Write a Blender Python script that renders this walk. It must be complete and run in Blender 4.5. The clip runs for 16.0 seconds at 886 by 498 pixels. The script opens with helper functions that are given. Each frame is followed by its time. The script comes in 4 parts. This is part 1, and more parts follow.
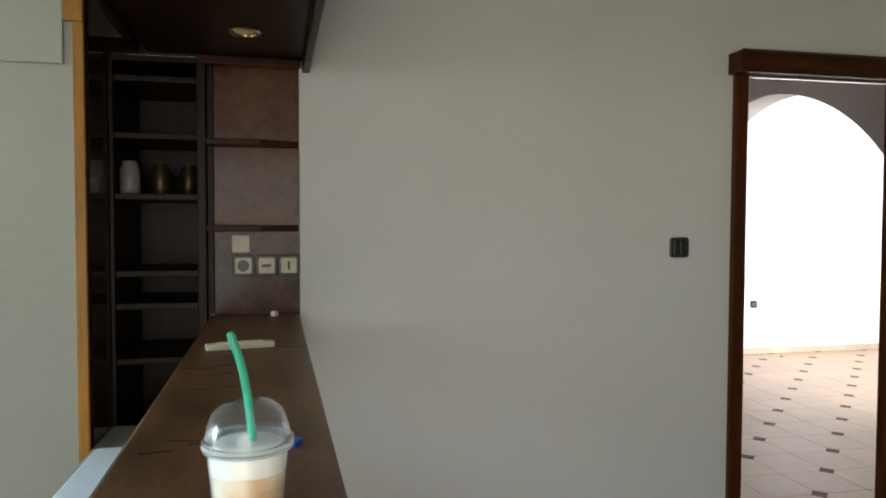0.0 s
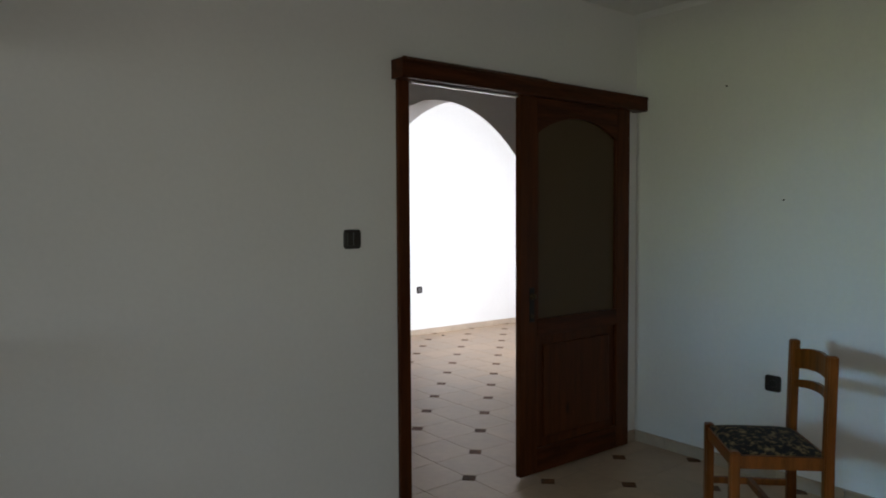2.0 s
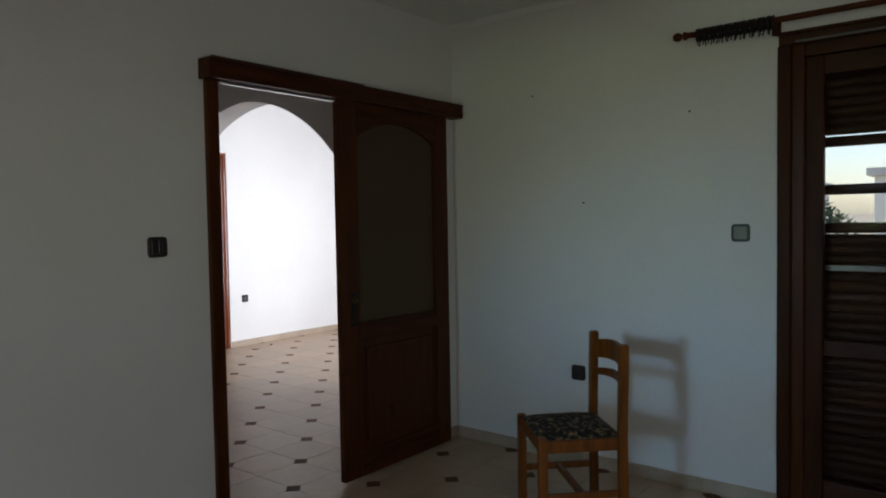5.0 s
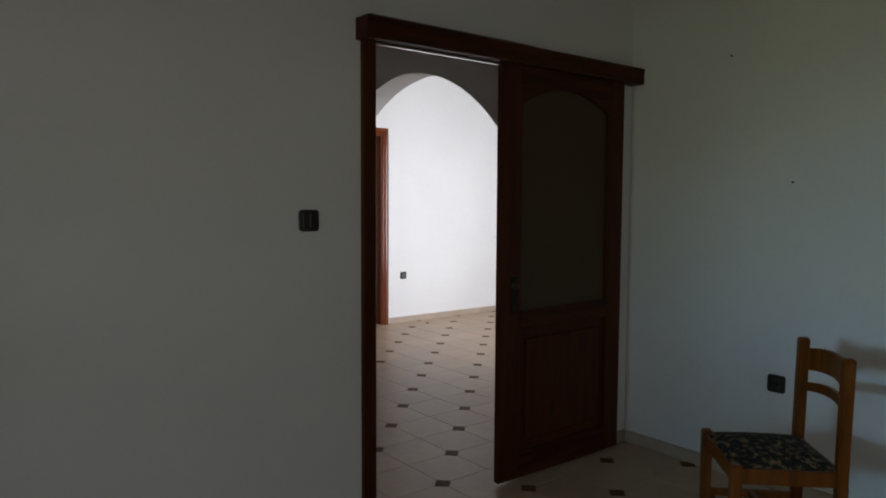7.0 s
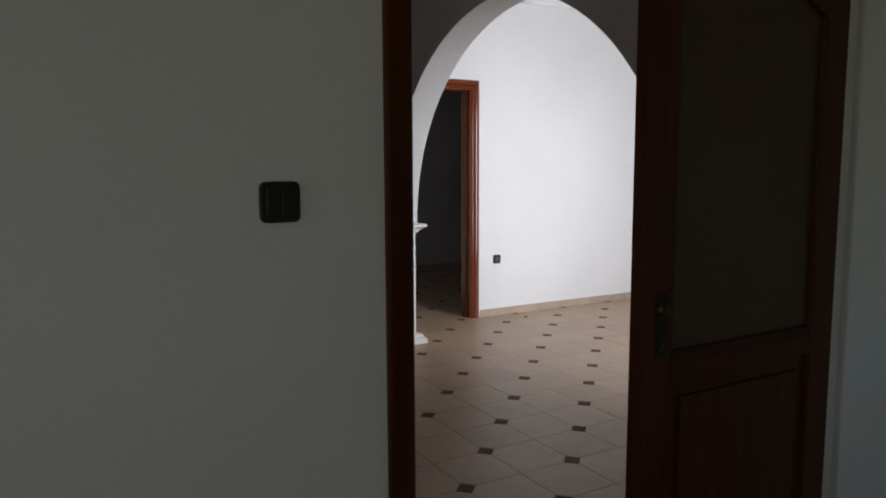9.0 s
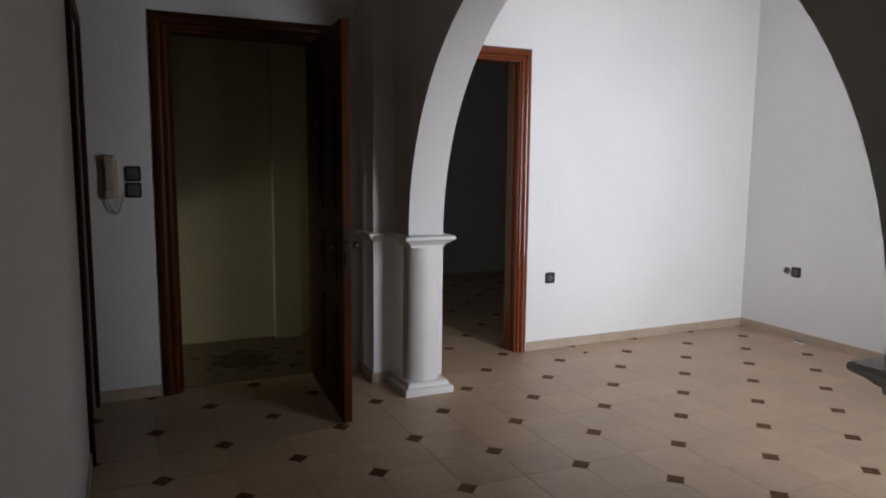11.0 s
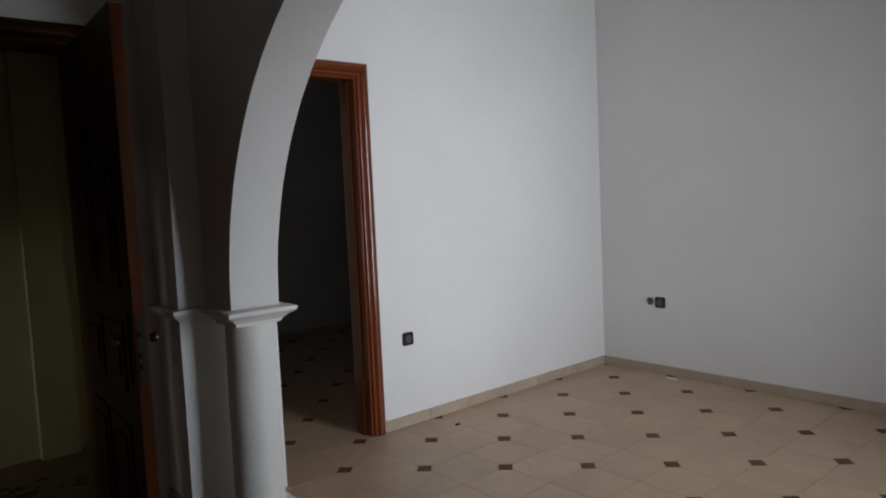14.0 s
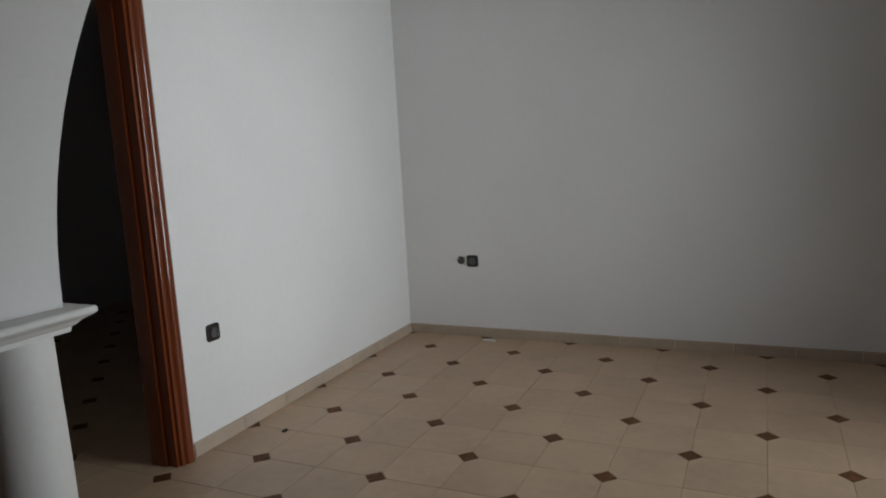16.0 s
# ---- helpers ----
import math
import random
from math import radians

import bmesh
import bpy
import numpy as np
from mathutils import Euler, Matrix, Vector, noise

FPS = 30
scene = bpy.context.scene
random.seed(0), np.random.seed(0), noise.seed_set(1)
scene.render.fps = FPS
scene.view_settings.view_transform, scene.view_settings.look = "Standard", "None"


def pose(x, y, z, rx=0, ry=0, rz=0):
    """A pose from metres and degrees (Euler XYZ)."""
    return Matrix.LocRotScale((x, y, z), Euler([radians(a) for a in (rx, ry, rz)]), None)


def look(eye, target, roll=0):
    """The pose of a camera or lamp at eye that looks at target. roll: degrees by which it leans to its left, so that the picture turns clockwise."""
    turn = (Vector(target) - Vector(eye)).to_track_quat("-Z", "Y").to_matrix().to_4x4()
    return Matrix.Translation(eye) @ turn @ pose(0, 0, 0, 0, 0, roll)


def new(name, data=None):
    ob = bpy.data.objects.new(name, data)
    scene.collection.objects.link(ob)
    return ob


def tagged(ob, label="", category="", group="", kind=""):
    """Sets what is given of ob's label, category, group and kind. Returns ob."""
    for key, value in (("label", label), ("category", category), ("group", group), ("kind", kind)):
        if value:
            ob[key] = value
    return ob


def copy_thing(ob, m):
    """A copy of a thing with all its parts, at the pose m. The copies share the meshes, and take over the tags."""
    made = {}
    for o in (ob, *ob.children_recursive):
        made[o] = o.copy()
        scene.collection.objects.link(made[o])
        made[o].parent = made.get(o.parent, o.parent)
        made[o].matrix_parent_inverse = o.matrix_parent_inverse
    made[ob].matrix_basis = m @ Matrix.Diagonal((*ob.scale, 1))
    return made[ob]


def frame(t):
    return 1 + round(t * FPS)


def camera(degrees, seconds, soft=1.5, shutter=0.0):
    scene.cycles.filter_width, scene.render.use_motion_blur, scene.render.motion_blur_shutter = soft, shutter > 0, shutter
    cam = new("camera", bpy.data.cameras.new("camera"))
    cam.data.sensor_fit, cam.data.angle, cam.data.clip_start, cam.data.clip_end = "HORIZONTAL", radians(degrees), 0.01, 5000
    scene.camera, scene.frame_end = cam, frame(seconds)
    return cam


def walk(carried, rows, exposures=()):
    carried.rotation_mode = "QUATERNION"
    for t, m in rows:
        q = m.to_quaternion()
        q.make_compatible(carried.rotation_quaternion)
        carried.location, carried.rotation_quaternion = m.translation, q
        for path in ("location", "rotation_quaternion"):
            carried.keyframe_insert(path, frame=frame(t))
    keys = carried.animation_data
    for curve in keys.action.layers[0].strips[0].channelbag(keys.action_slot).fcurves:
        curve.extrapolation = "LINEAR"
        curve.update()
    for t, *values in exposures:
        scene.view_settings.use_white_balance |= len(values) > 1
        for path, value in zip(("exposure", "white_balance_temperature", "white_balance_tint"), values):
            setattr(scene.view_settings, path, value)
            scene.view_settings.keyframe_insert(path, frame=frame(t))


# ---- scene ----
cam = camera(64.8, 16.0, soft=1.9)
PATH = [
    (0, (-2.121, -2.598, 1.372), (-1.711, -0.642, 1.298), 0.2),
    (0.5, (-2.079, -2.593, 1.376), (-1.455, -0.695, 1.303), 0.8),
    (1, (-2.066, -2.607, 1.375), (-1.229, -0.792, 1.295), 1.3),
    (1.5, (-2.098, -2.6, 1.367), (-1.046, -0.902, 1.27), -0.0),
    (2, (-2.126, -2.623, 1.369), (-0.902, -1.045, 1.278), -0.3),
    (2.5, (-2.127, -2.649, 1.362), (-0.777, -1.175, 1.283), -0.0),
    (3, (-2.118, -2.671, 1.368), (-0.649, -1.316, 1.287), -0.1),
    (3.5, (-2.093, -2.682, 1.367), (-0.535, -1.431, 1.293), -0.6),
    (5.8, (-2.058, -2.68, 1.367), (-0.511, -1.415, 1.271), -1.4),
    (6, (-2.039, -2.646, 1.364), (-0.561, -1.304, 1.252), -1.1),
    (6.5, (-1.961, -2.575, 1.365), (-0.643, -1.075, 1.244), -0.1),
    (7, (-1.84, -2.413, 1.353), (-0.603, -0.847, 1.216), 0.3),
    (7.5, (-1.684, -2.155, 1.35), (-0.483, -0.562, 1.215), -0.6),
    (8, (-1.429, -1.884, 1.337), (-0.305, -0.239, 1.16), 0.6),
    (8.2, (-1.348, -1.8, 1.329), (-0.28, -0.121, 1.123), 0.5),
    (10.3, (-0.457, -0.634, 1.353), (0.492, 1.111, 1.125), -0.7),
    (10.5, (-0.389, -0.532, 1.332), (0.548, 1.218, 1.091), -0.8),
    (11, (-0.208, -0.308, 1.364), (0.623, 1.494, 1.114), 0.5),
    (11.5, (-0.108, -0.14, 1.38), (0.928, 1.566, 1.261), 0.1),
    (12, (-0.092, -0.025, 1.398), (1.036, 1.627, 1.4), -1.2),
    (12.5, (-0.053, 0.034, 1.419), (1.107, 1.662, 1.453), -0.8),
    (13, (0.027, 0.189, 1.41), (1.192, 1.814, 1.36), 1.1),
    (13.5, (0.093, 0.375, 1.382), (1.306, 1.962, 1.285), 1.5),
    (14, (0.076, 0.636, 1.377), (1.379, 2.145, 1.223), -2.6),
    (14.5, (0.085, 0.912, 1.338), (1.296, 2.487, 1.108), -1.2),
    (15, (0.143, 1.166, 1.348), (1.477, 2.638, 1.12), -0.5),
    (15.5, (0.158, 1.414, 1.334), (1.77, 2.57, 1.079), -1.9),
    (16, (0.222, 1.624, 1.325), (2.015, 2.459, 1.027), -3.2),
]
walk(cam, [(t, look(eye, target, roll)) for t, eye, target, roll in PATH],
     exposures=[(0, 1.85, 6850, 13), (0.9, 1.22, 6750, 12), (1.5, 1.0, 6650, 11), (3.5, 0.57, 6480, 12), (6, 0.54, 6500, 12), (7, 0.26, 6550, 12), (8.2, 0.22, 6500, 12),
                (10.3, 0.06, 6570, 13), (12.5, -0.2, 6480, 12), (13.5, -0.45, 6450, 10), (14.5, -0.53, 6420, 8), (15.5, -0.52, 6500, 7), (16, -0.65, 6600, 6)])

# ---- light ----
world = bpy.data.worlds.new("sky")
scene.world = world
world.use_nodes = True
_nt = world.node_tree
_sky = _nt.nodes.new("ShaderNodeTexSky")
_sky.sky_type, _sky.sun_disc = "NISHITA", False
_sky.sun_elevation, _sky.sun_rotation = radians(55), radians(0)
_bg = _nt.nodes["Background"]
_bg.inputs["Strength"].default_value = 0.13
_nt.links.new(_sky.outputs["Color"], _bg.inputs["Color"])

_sun = new("sun", bpy.data.lights.new("sun", "SUN"))
_sun.data.energy, _sun.data.angle, _sun.data.color = 3.0, radians(0.5), (1, 0.95, 0.88)
_sun.matrix_world = look((0, 14, 20), (0, 0, 0))


def window_lamp(name, eye, target, w, h, power, colour):
    data = bpy.data.lights.new(name, "AREA")
    data.shape, data.size, data.size_y, data.energy, data.color = "RECTANGLE", w, h, power, colour
    ob = new(name, data)
    ob.matrix_world = look(eye, target)
    return ob


DAY = (0.875, 0.92, 1.0)
living = window_lamp("living_window_light", (2.93, 0.02, 1.2), (2.93, 3.0, 1.17), 1.2, 2.0, 37, DAY)
living.data.spread = radians(92)
# the kitchen's west window: the whole sky, the bright low sky that reaches the floor, and the green garden below it
window_lamp("kitchen_window_light", (-5.62, -1.4, 1.75), (0, -1.45, 0.75), 0.75, 1.05, 7.5, (0.8, 0.95, 1.0))
low_sky = window_lamp("kitchen_low_sky_light", (-5.6, -1.4, 1.62), (1.4, -1.5, 0.2), 0.5, 0.45, 1.5, (0.32, 0.67, 1.0))
low_sky.data.spread = radians(30)
garden = window_lamp("kitchen_garden_light", (-5.6, -1.4, 1.35), (1.4, -1.2, 1.9), 0.7, 0.4, 0.6, (0.8, 1.0, 0.42))
garden.data.spread = radians(36)
# unseen south opening, made door-high so the lower wall gets more light
window_lamp("kitchen_south_light", (-2.5, -4.37, 1.08), (-2.4, 0, 1.0), 1.3, 1.9, 8.0, (0.97, 1.0, 0.92))
# fill lamp added in the stairwell, which has no window
window_lamp("stair_fill_light", (-1.4, 4.55, 0.6), (1.0, 4.85, 0.85), 0.4, 0.36, 3.2, (1.0, 0.95, 0.8))

# ---- materials ----


def material(name, base, rough=0.6, vary=0.08, scale=6.0, grain=60.0, bump=0.05, metal=0.0, stretch=(1, 1, 1), dark=None,
             per_piece=0.0, spec=0.5, coat=0.0, knots=False):
    """Two scales of variation in colour, roughness and relief round a base colour."""
    m = bpy.data.materials.new(name)
    m.use_nodes = True
    nt = m.node_tree
    link = nt.links.new
    bsdf = nt.nodes["Principled BSDF"]
    co = nt.nodes.new("ShaderNodeTexCoord")
    mp = nt.nodes.new("ShaderNodeMapping")
    mp.inputs["Scale"].default_value = stretch
    link(co.outputs["Object"], mp.inputs["Vector"])
    vec = mp.outputs["Vector"]
    info = nt.nodes.new("ShaderNodeObjectInfo")
    if per_piece:
        add = nt.nodes.new("ShaderNodeVectorMath")
        add.operation = "MULTIPLY_ADD"
        link(info.outputs["Random"], add.inputs[0])
        add.inputs[1].default_value = (37.0, 17.0, 11.0)
        link(vec, add.inputs[2])
        vec = add.outputs[0]
    big = nt.nodes.new("ShaderNodeTexNoise")
    big.inputs["Scale"].default_value, big.inputs["Detail"].default_value = scale, 5
    small = nt.nodes.new("ShaderNodeTexNoise")
    small.inputs["Scale"].default_value, small.inputs["Detail"].default_value = grain, 4
    link(vec, big.inputs["Vector"])
    link(vec, small.inputs["Vector"])
    ramp = nt.nodes.new("ShaderNodeValToRGB")
    low = dark or tuple(c * (1 - 2.2 * vary) for c in base)
    high = tuple(min(1, c * (1 + vary)) for c in base)
    ramp.color_ramp.elements[0].position, ramp.color_ramp.elements[0].color = 0.3, (*low, 1)
    ramp.color_ramp.elements[1].position, ramp.color_ramp.elements[1].color = 0.68, (*high, 1)
    mix = nt.nodes.new("ShaderNodeMath")
    mix.operation = "MULTIPLY_ADD"
    link(small.outputs["Fac"], mix.inputs[0])
    mix.inputs[1].default_value = 0.35
    sub = nt.nodes.new("ShaderNodeMath")
    sub.operation = "MULTIPLY_ADD"
    link(big.outputs["Fac"], sub.inputs[0])
    sub.inputs[1].default_value, sub.inputs[2].default_value = 0.8, -0.075
    link(sub.outputs[0], mix.inputs[2])
    link(mix.outputs[0], ramp.inputs["Fac"])
    colour = ramp.outputs["Color"]
    if per_piece:
        hsv = nt.nodes.new("ShaderNodeHueSaturation")
        rng = nt.nodes.new("ShaderNodeMapRange")
        rng.inputs["To Min"].default_value, rng.inputs["To Max"].default_value = 1 - per_piece, 1 + per_piece
        link(info.outputs["Random"], rng.inputs["Value"])
        link(rng.outputs["Result"], hsv.inputs["Value"])
        link(colour, hsv.inputs["Color"])
        colour = hsv.outputs["Color"]
    if knots:
        vor = nt.nodes.new("ShaderNodeTexVoronoi")
        vor.inputs["Scale"].default_value = 3.4
        ring = nt.nodes.new("ShaderNodeMapping")
        ring.inputs["Scale"].default_value = (1.6, 1.6, 0.75)
        link(co.outputs["Object"], ring.inputs["Vector"])
        link(ring.outputs["Vector"], vor.inputs["Vector"])
        spot = nt.nodes.new("ShaderNodeMapRange")
        spot.inputs["From Min"].default_value, spot.inputs["From Max"].default_value = 0.05, 0.13
        spot.inputs["To Min"].default_value, spot.inputs["To Max"].default_value = 0.2, 1.0
        link(vor.outputs["Distance"], spot.inputs["Value"])
        knot = nt.nodes.new("ShaderNodeVectorMath")
        knot.operation = "SCALE"
        link(colour, knot.inputs[0])
        link(spot.outputs["Result"], knot.inputs["Scale"])
        colour = knot.outputs[0]
    link(colour, bsdf.inputs["Base Color"])
    rr = nt.nodes.new("ShaderNodeMapRange")
    rr.inputs["To Min"].default_value, rr.inputs["To Max"].default_value = max(0.02, rough - 0.1), min(1, rough + 0.1)
    link(big.outputs["Fac"], rr.inputs["Value"])
    link(rr.outputs["Result"], bsdf.inputs["Roughness"])
    bsdf.inputs["Metallic"].default_value = metal
    bsdf.inputs["Specular IOR Level"].default_value = spec
    bsdf.inputs["Coat Weight"].default_value = coat
    if bump:
        bp = nt.nodes.new("ShaderNodeBump")
        bp.inputs["Strength"].default_value, bp.inputs["Distance"].default_value = bump, 0.004
        link(mix.outputs[0], bp.inputs["Height"])
        link(bp.outputs["Normal"], bsdf.inputs["Normal"])
    return m


def glass(name, tint=(1, 1, 1), rough=0.0):
    m = bpy.data.materials.new(name)
    m.use_nodes = True
    b = m.node_tree.nodes["Principled BSDF"]
    b.inputs["Base Color"].default_value = (*tint, 1)
    b.inputs["Roughness"].default_value = rough
    b.inputs["Transmission Weight"].default_value = 1.0
    b.inputs["IOR"].default_value = 1.45
    return m


PAINT = material("white_wall_paint", (0.72, 0.71, 0.695), 0.62, 0.025, 1.3, 45, 0.06)
CEIL = material("ceiling_paint", (0.8, 0.8, 0.79), 0.75, 0.02, 1.5, 50, 0.05)
STAIR = material("stairwell_paint", (0.58, 0.55, 0.39), 0.7, 0.05, 1.5, 40, 0.08)
PLASTER = material("column_plaster", (0.74, 0.73, 0.7), 0.5, 0.03, 4, 60, 0.05)
TILE = material("beige_tile", (0.47, 0.335, 0.225), 0.4, 0.075, 3.0, 22, 0.02, per_piece=0.03, spec=0.4)
INSET = material("brown_inset_tile", (0.135, 0.06, 0.027), 0.6, 0.25, 30, 120, 0.04, per_piece=0.15, spec=0.15)
GROUT = material("grout", (0.36, 0.26, 0.18), 0.85, 0.1, 8, 90, 0.2)
SKIRT = material("skirting_tile", (0.42, 0.335, 0.255), 0.35, 0.07, 6, 40, 0.03, per_piece=0.04)
WOOD = material("red_brown_varnished_wood", (0.14, 0.029, 0.006), 0.2, 0.07, 4, 20, 0.02, stretch=(6, 6, 0.5), coat=0.25, spec=0.35, knots=True)
WOODH = material("red_brown_varnished_wood_level", (0.14, 0.029, 0.006), 0.2, 0.07, 4, 20, 0.02, stretch=(0.5, 6, 6), coat=0.2, spec=0.4)
MIDW = material("deep_red_brown_wood", (0.075, 0.021, 0.006), 0.36, 0.2, 4, 24, 0.03, stretch=(6, 6, 0.5), spec=0.12, knots=True)
MIDWH = material("deep_red_brown_wood_level", (0.07, 0.019, 0.006), 0.38, 0.3, 4, 24, 0.03, stretch=(0.5, 6, 6), spec=0.12)
DARKW = material("dark_walnut_wood", (0.05, 0.016, 0.006), 0.45, 0.25, 4, 26, 0.03, stretch=(6, 6, 0.5), spec=0.09)
DARKWH = material("dark_walnut_wood_level", (0.055, 0.019, 0.008), 0.4, 0.25, 4, 26, 0.04, stretch=(5, 0.7, 5), spec=0.12)
BARW = material("worn_brown_bar_wood", (0.145, 0.064, 0.026), 0.38, 0.32, 3.5, 30, 0.06, stretch=(5, 1.2, 5), spec=0.42)
PANELW = material("glossy_brown_panel", (0.125, 0.05, 0.024), 0.28, 0.4, 3, 26, 0.02, stretch=(1.5, 5, 1.5), coat=0.04, spec=0.2)
SLATW = material("shutter_slat_wood", (0.032, 0.014, 0.007), 0.5, 0.25, 3, 20, 0.0, stretch=(5, 0.7, 5), spec=0.08, per_piece=0.15)
PINE = material("orange_pine_wood", (0.46, 0.21, 0.03), 0.35, 0.2, 4, 30, 0.05, stretch=(8, 8, 0.7), coat=0.2)
CHAIRW = material("orange_brown_chair_wood", (0.21, 0.062, 0.009), 0.38, 0.22, 5, 30, 0.05, stretch=(8, 8, 0.8), coat=0.05, spec=0.25)
BLACKP = material("dark_brown_plastic", (0.018, 0.014, 0.012), 0.35, 0.1, 10, 80, 0.02)
SILVERP = material("silver_switch_plastic", (0.2, 0.2, 0.155), 0.35, 0.06, 10, 80, 0.02)
GREYP = material("grey_plastic", (0.09, 0.09, 0.09), 0.35, 0.1, 10, 80, 0.02)
CREAMP = material("cream_plastic", (0.7, 0.62, 0.46), 0.4, 0.05, 10, 60, 0.02)
WHITEP = material("white_plastic", (0.78, 0.8, 0.82), 0.4, 0.03, 10, 60, 0.02)
BRASS = material("worn_brass", (0.6, 0.44, 0.2), 0.3, 0.15, 20, 90, 0.02, metal=1.0)
STEEL = material("brushed_steel", (0.6, 0.6, 0.58), 0.3, 0.08, 20, 90, 0.02, metal=1.0)
FROST = material("brown_frosted_glass", (0.075, 0.047, 0.024), 0.45, 0.02, 3, 160, 0.05, spec=0.2)
CLEAR = glass("clear_glass")
CLEAR.node_tree.nodes["Principled BSDF"].inputs["IOR"].default_value = 1.06
# brown darkened past DARKW: the shade round shelves and canopy is in its colour
SHADEW = material("shade_darkened_brown_wood", (0.022, 0.0095, 0.0045), 0.4, 0.35, 4, 26, 0.03, stretch=(5, 5, 0.7), spec=0.16)
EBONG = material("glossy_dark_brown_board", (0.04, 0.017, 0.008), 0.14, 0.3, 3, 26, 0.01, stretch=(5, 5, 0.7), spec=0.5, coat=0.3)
# wall colour lowered below PAINT to stand in for the room's dimness
BEDROOM = material("dimmed_room_paint", (0.55, 0.54, 0.54), 0.7, 0.04, 1.5, 40, 0.06)
# stone colour kept darker than TILE so the landing stays dim under its lamp
TERRAZZO = material("brown_grey_landing_stone", (0.17, 0.125, 0.085), 0.5, 0.2, 5, 80, 0.05)
CUPG = glass("clear_cup_plastic", (0.97, 0.98, 0.98), 0.12)
BRONZE = material("dull_bronze", (0.09, 0.06, 0.03), 0.4, 0.2, 20, 90, 0.03, metal=0.8)
IRON = material("black_wrought_iron", (0.02, 0.016, 0.013), 0.5, 0.2, 20, 80, 0.1, spec=0.2)

# ---- building helpers ----


def box(bm, x0, x1, y0, y1, z0, z1, bevel=0.0, m=None):
    verts = bmesh.ops.create_cube(bm, size=1)["verts"]
    t = Matrix.Translation(((x0 + x1) / 2, (y0 + y1) / 2, (z0 + z1) / 2)) @ Matrix.Diagonal((x1 - x0, y1 - y0, z1 - z0, 1))
    bmesh.ops.transform(bm, matrix=(m @ t) if m else t, verts=verts)
    if bevel:
        edges = {e for v in verts for e in v.link_edges}
        bmesh.ops.bevel(bm, geom=list(edges), offset=bevel, segments=2, affect="EDGES", profile=0.6)
    return bm


def tube(bm, p0, p1, r0, r1=None, seg=20):
    p0, p1 = Vector(p0), Vector(p1)
    d = p1 - p0
    m = Matrix.Translation((p0 + p1) / 2) @ d.to_track_quat("Z", "Y").to_matrix().to_4x4()
    bmesh.ops.create_cone(bm, cap_ends=True, segments=seg, radius1=r0, radius2=r0 if r1 is None else r1, depth=d.length, matrix=m)
    return bm


def lathe(bm, profile, centre=(0, 0, 0), seg=32, axis="z"):
    """Turns a profile of (radius, height) about an axis."""
    rings = []
    for r, h in profile:
        ring = []
        for k in range(seg):
            a = 2 * math.pi * k / seg
            p = (r * math.cos(a), r * math.sin(a), h) if axis == "z" else (r * math.cos(a), h, r * math.sin(a))
            ring.append(bm.verts.new(Vector(p) + Vector(centre)))
        rings.append(ring)
    for a, b in zip(rings, rings[1:]):
        for k in range(seg):
            bm.faces.new((a[k], a[(k + 1) % seg], b[(k + 1) % seg], b[k]))
    bm.faces.new(rings[0][::-1])
    bm.faces.new(rings[-1])
    bmesh.ops.recalc_face_normals(bm, faces=bm.faces[:])
    return bm


def sweep_profile(bm, outline, path):
    """Sets a closed outline of (across, out) at each (origin, across, out) of a path, and joins them."""
    loops = [[bm.verts.new(Vector(o) + Vector(u) * a + Vector(v) * b) for a, b in outline] for o, u, v in path]
    n = len(outline)
    for l0, l1 in zip(loops, loops[1:]):
        for k in range(n):
            bm.faces.new((l0[k], l0[(k + 1) % n], l1[(k + 1) % n], l1[k]))
    bm.faces.new(loops[0][::-1])
    bm.faces.new(loops[-1])
    bmesh.ops.recalc_face_normals(bm, faces=bm.faces[:])
    return bm


def mesh_of(name, bm, mat, smooth=False):
    me = bpy.data.meshes.new(name)
    bm.normal_update()
    bm.to_mesh(me)
    bm.free()
    me.materials.append(mat)
    if smooth:
        me.shade_smooth()
        me.set_sharp_from_angle(angle=radians(40))
    return me


def part(name, bm, mat, parent=None, label="", smooth=False):
    ob = new(name, mesh_of(name, bm, mat, smooth))
    if parent:
        ob.parent = parent
    return tagged(ob, label)


def thing(name, label, category, group="", kind="", at=None):
    ob = new(name)
    ob.empty_display_size = 0.1
    if at:
        ob.matrix_world = at
    return tagged(ob, label, category, group, kind)


def structure(name, bm, mat, label, category):
    return tagged(part(name, bm, mat), label, category, kind="structure")


B = bmesh.new

# ---- the plan ----
KY, HY = 0.0, 0.13             # kitchen and hall faces of the wall with the sliding door
KX = 1.385                      # kitchen's east wall
NY = 3.925                      # hall and living room's north wall
LX = 4.545                      # living room's east wall
HX = -0.385                     # hall's west wall
KW, KS = -5.6, -4.35            # kitchen's west and south walls
CK, CL = 2.56, 2.95              # ceilings

# kitchen / hall wall with the sliding-door opening and the cupboard niche
bm = B()
box(bm, KW, -2.79, KY, HY, 0, CL)
box(bm, -2.79, -2.11, KY, HY, 2.04, CL)
box(bm, -2.11, -0.315, KY, HY, 0, CL)
box(bm, -0.315, 0.62, KY, HY, 2.1, CL)
box(bm, 0.62, 1.6, KY, HY, 0, CL)
structure("wall_sliding_door", bm, PAINT, "white painted wall with a sliding-door opening", "wall")
# green tint is its own; the tone is lowered to offset the lamps here
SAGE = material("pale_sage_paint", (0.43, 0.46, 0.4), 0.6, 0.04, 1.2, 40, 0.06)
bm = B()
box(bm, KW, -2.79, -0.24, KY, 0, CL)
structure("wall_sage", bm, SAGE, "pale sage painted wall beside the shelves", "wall")
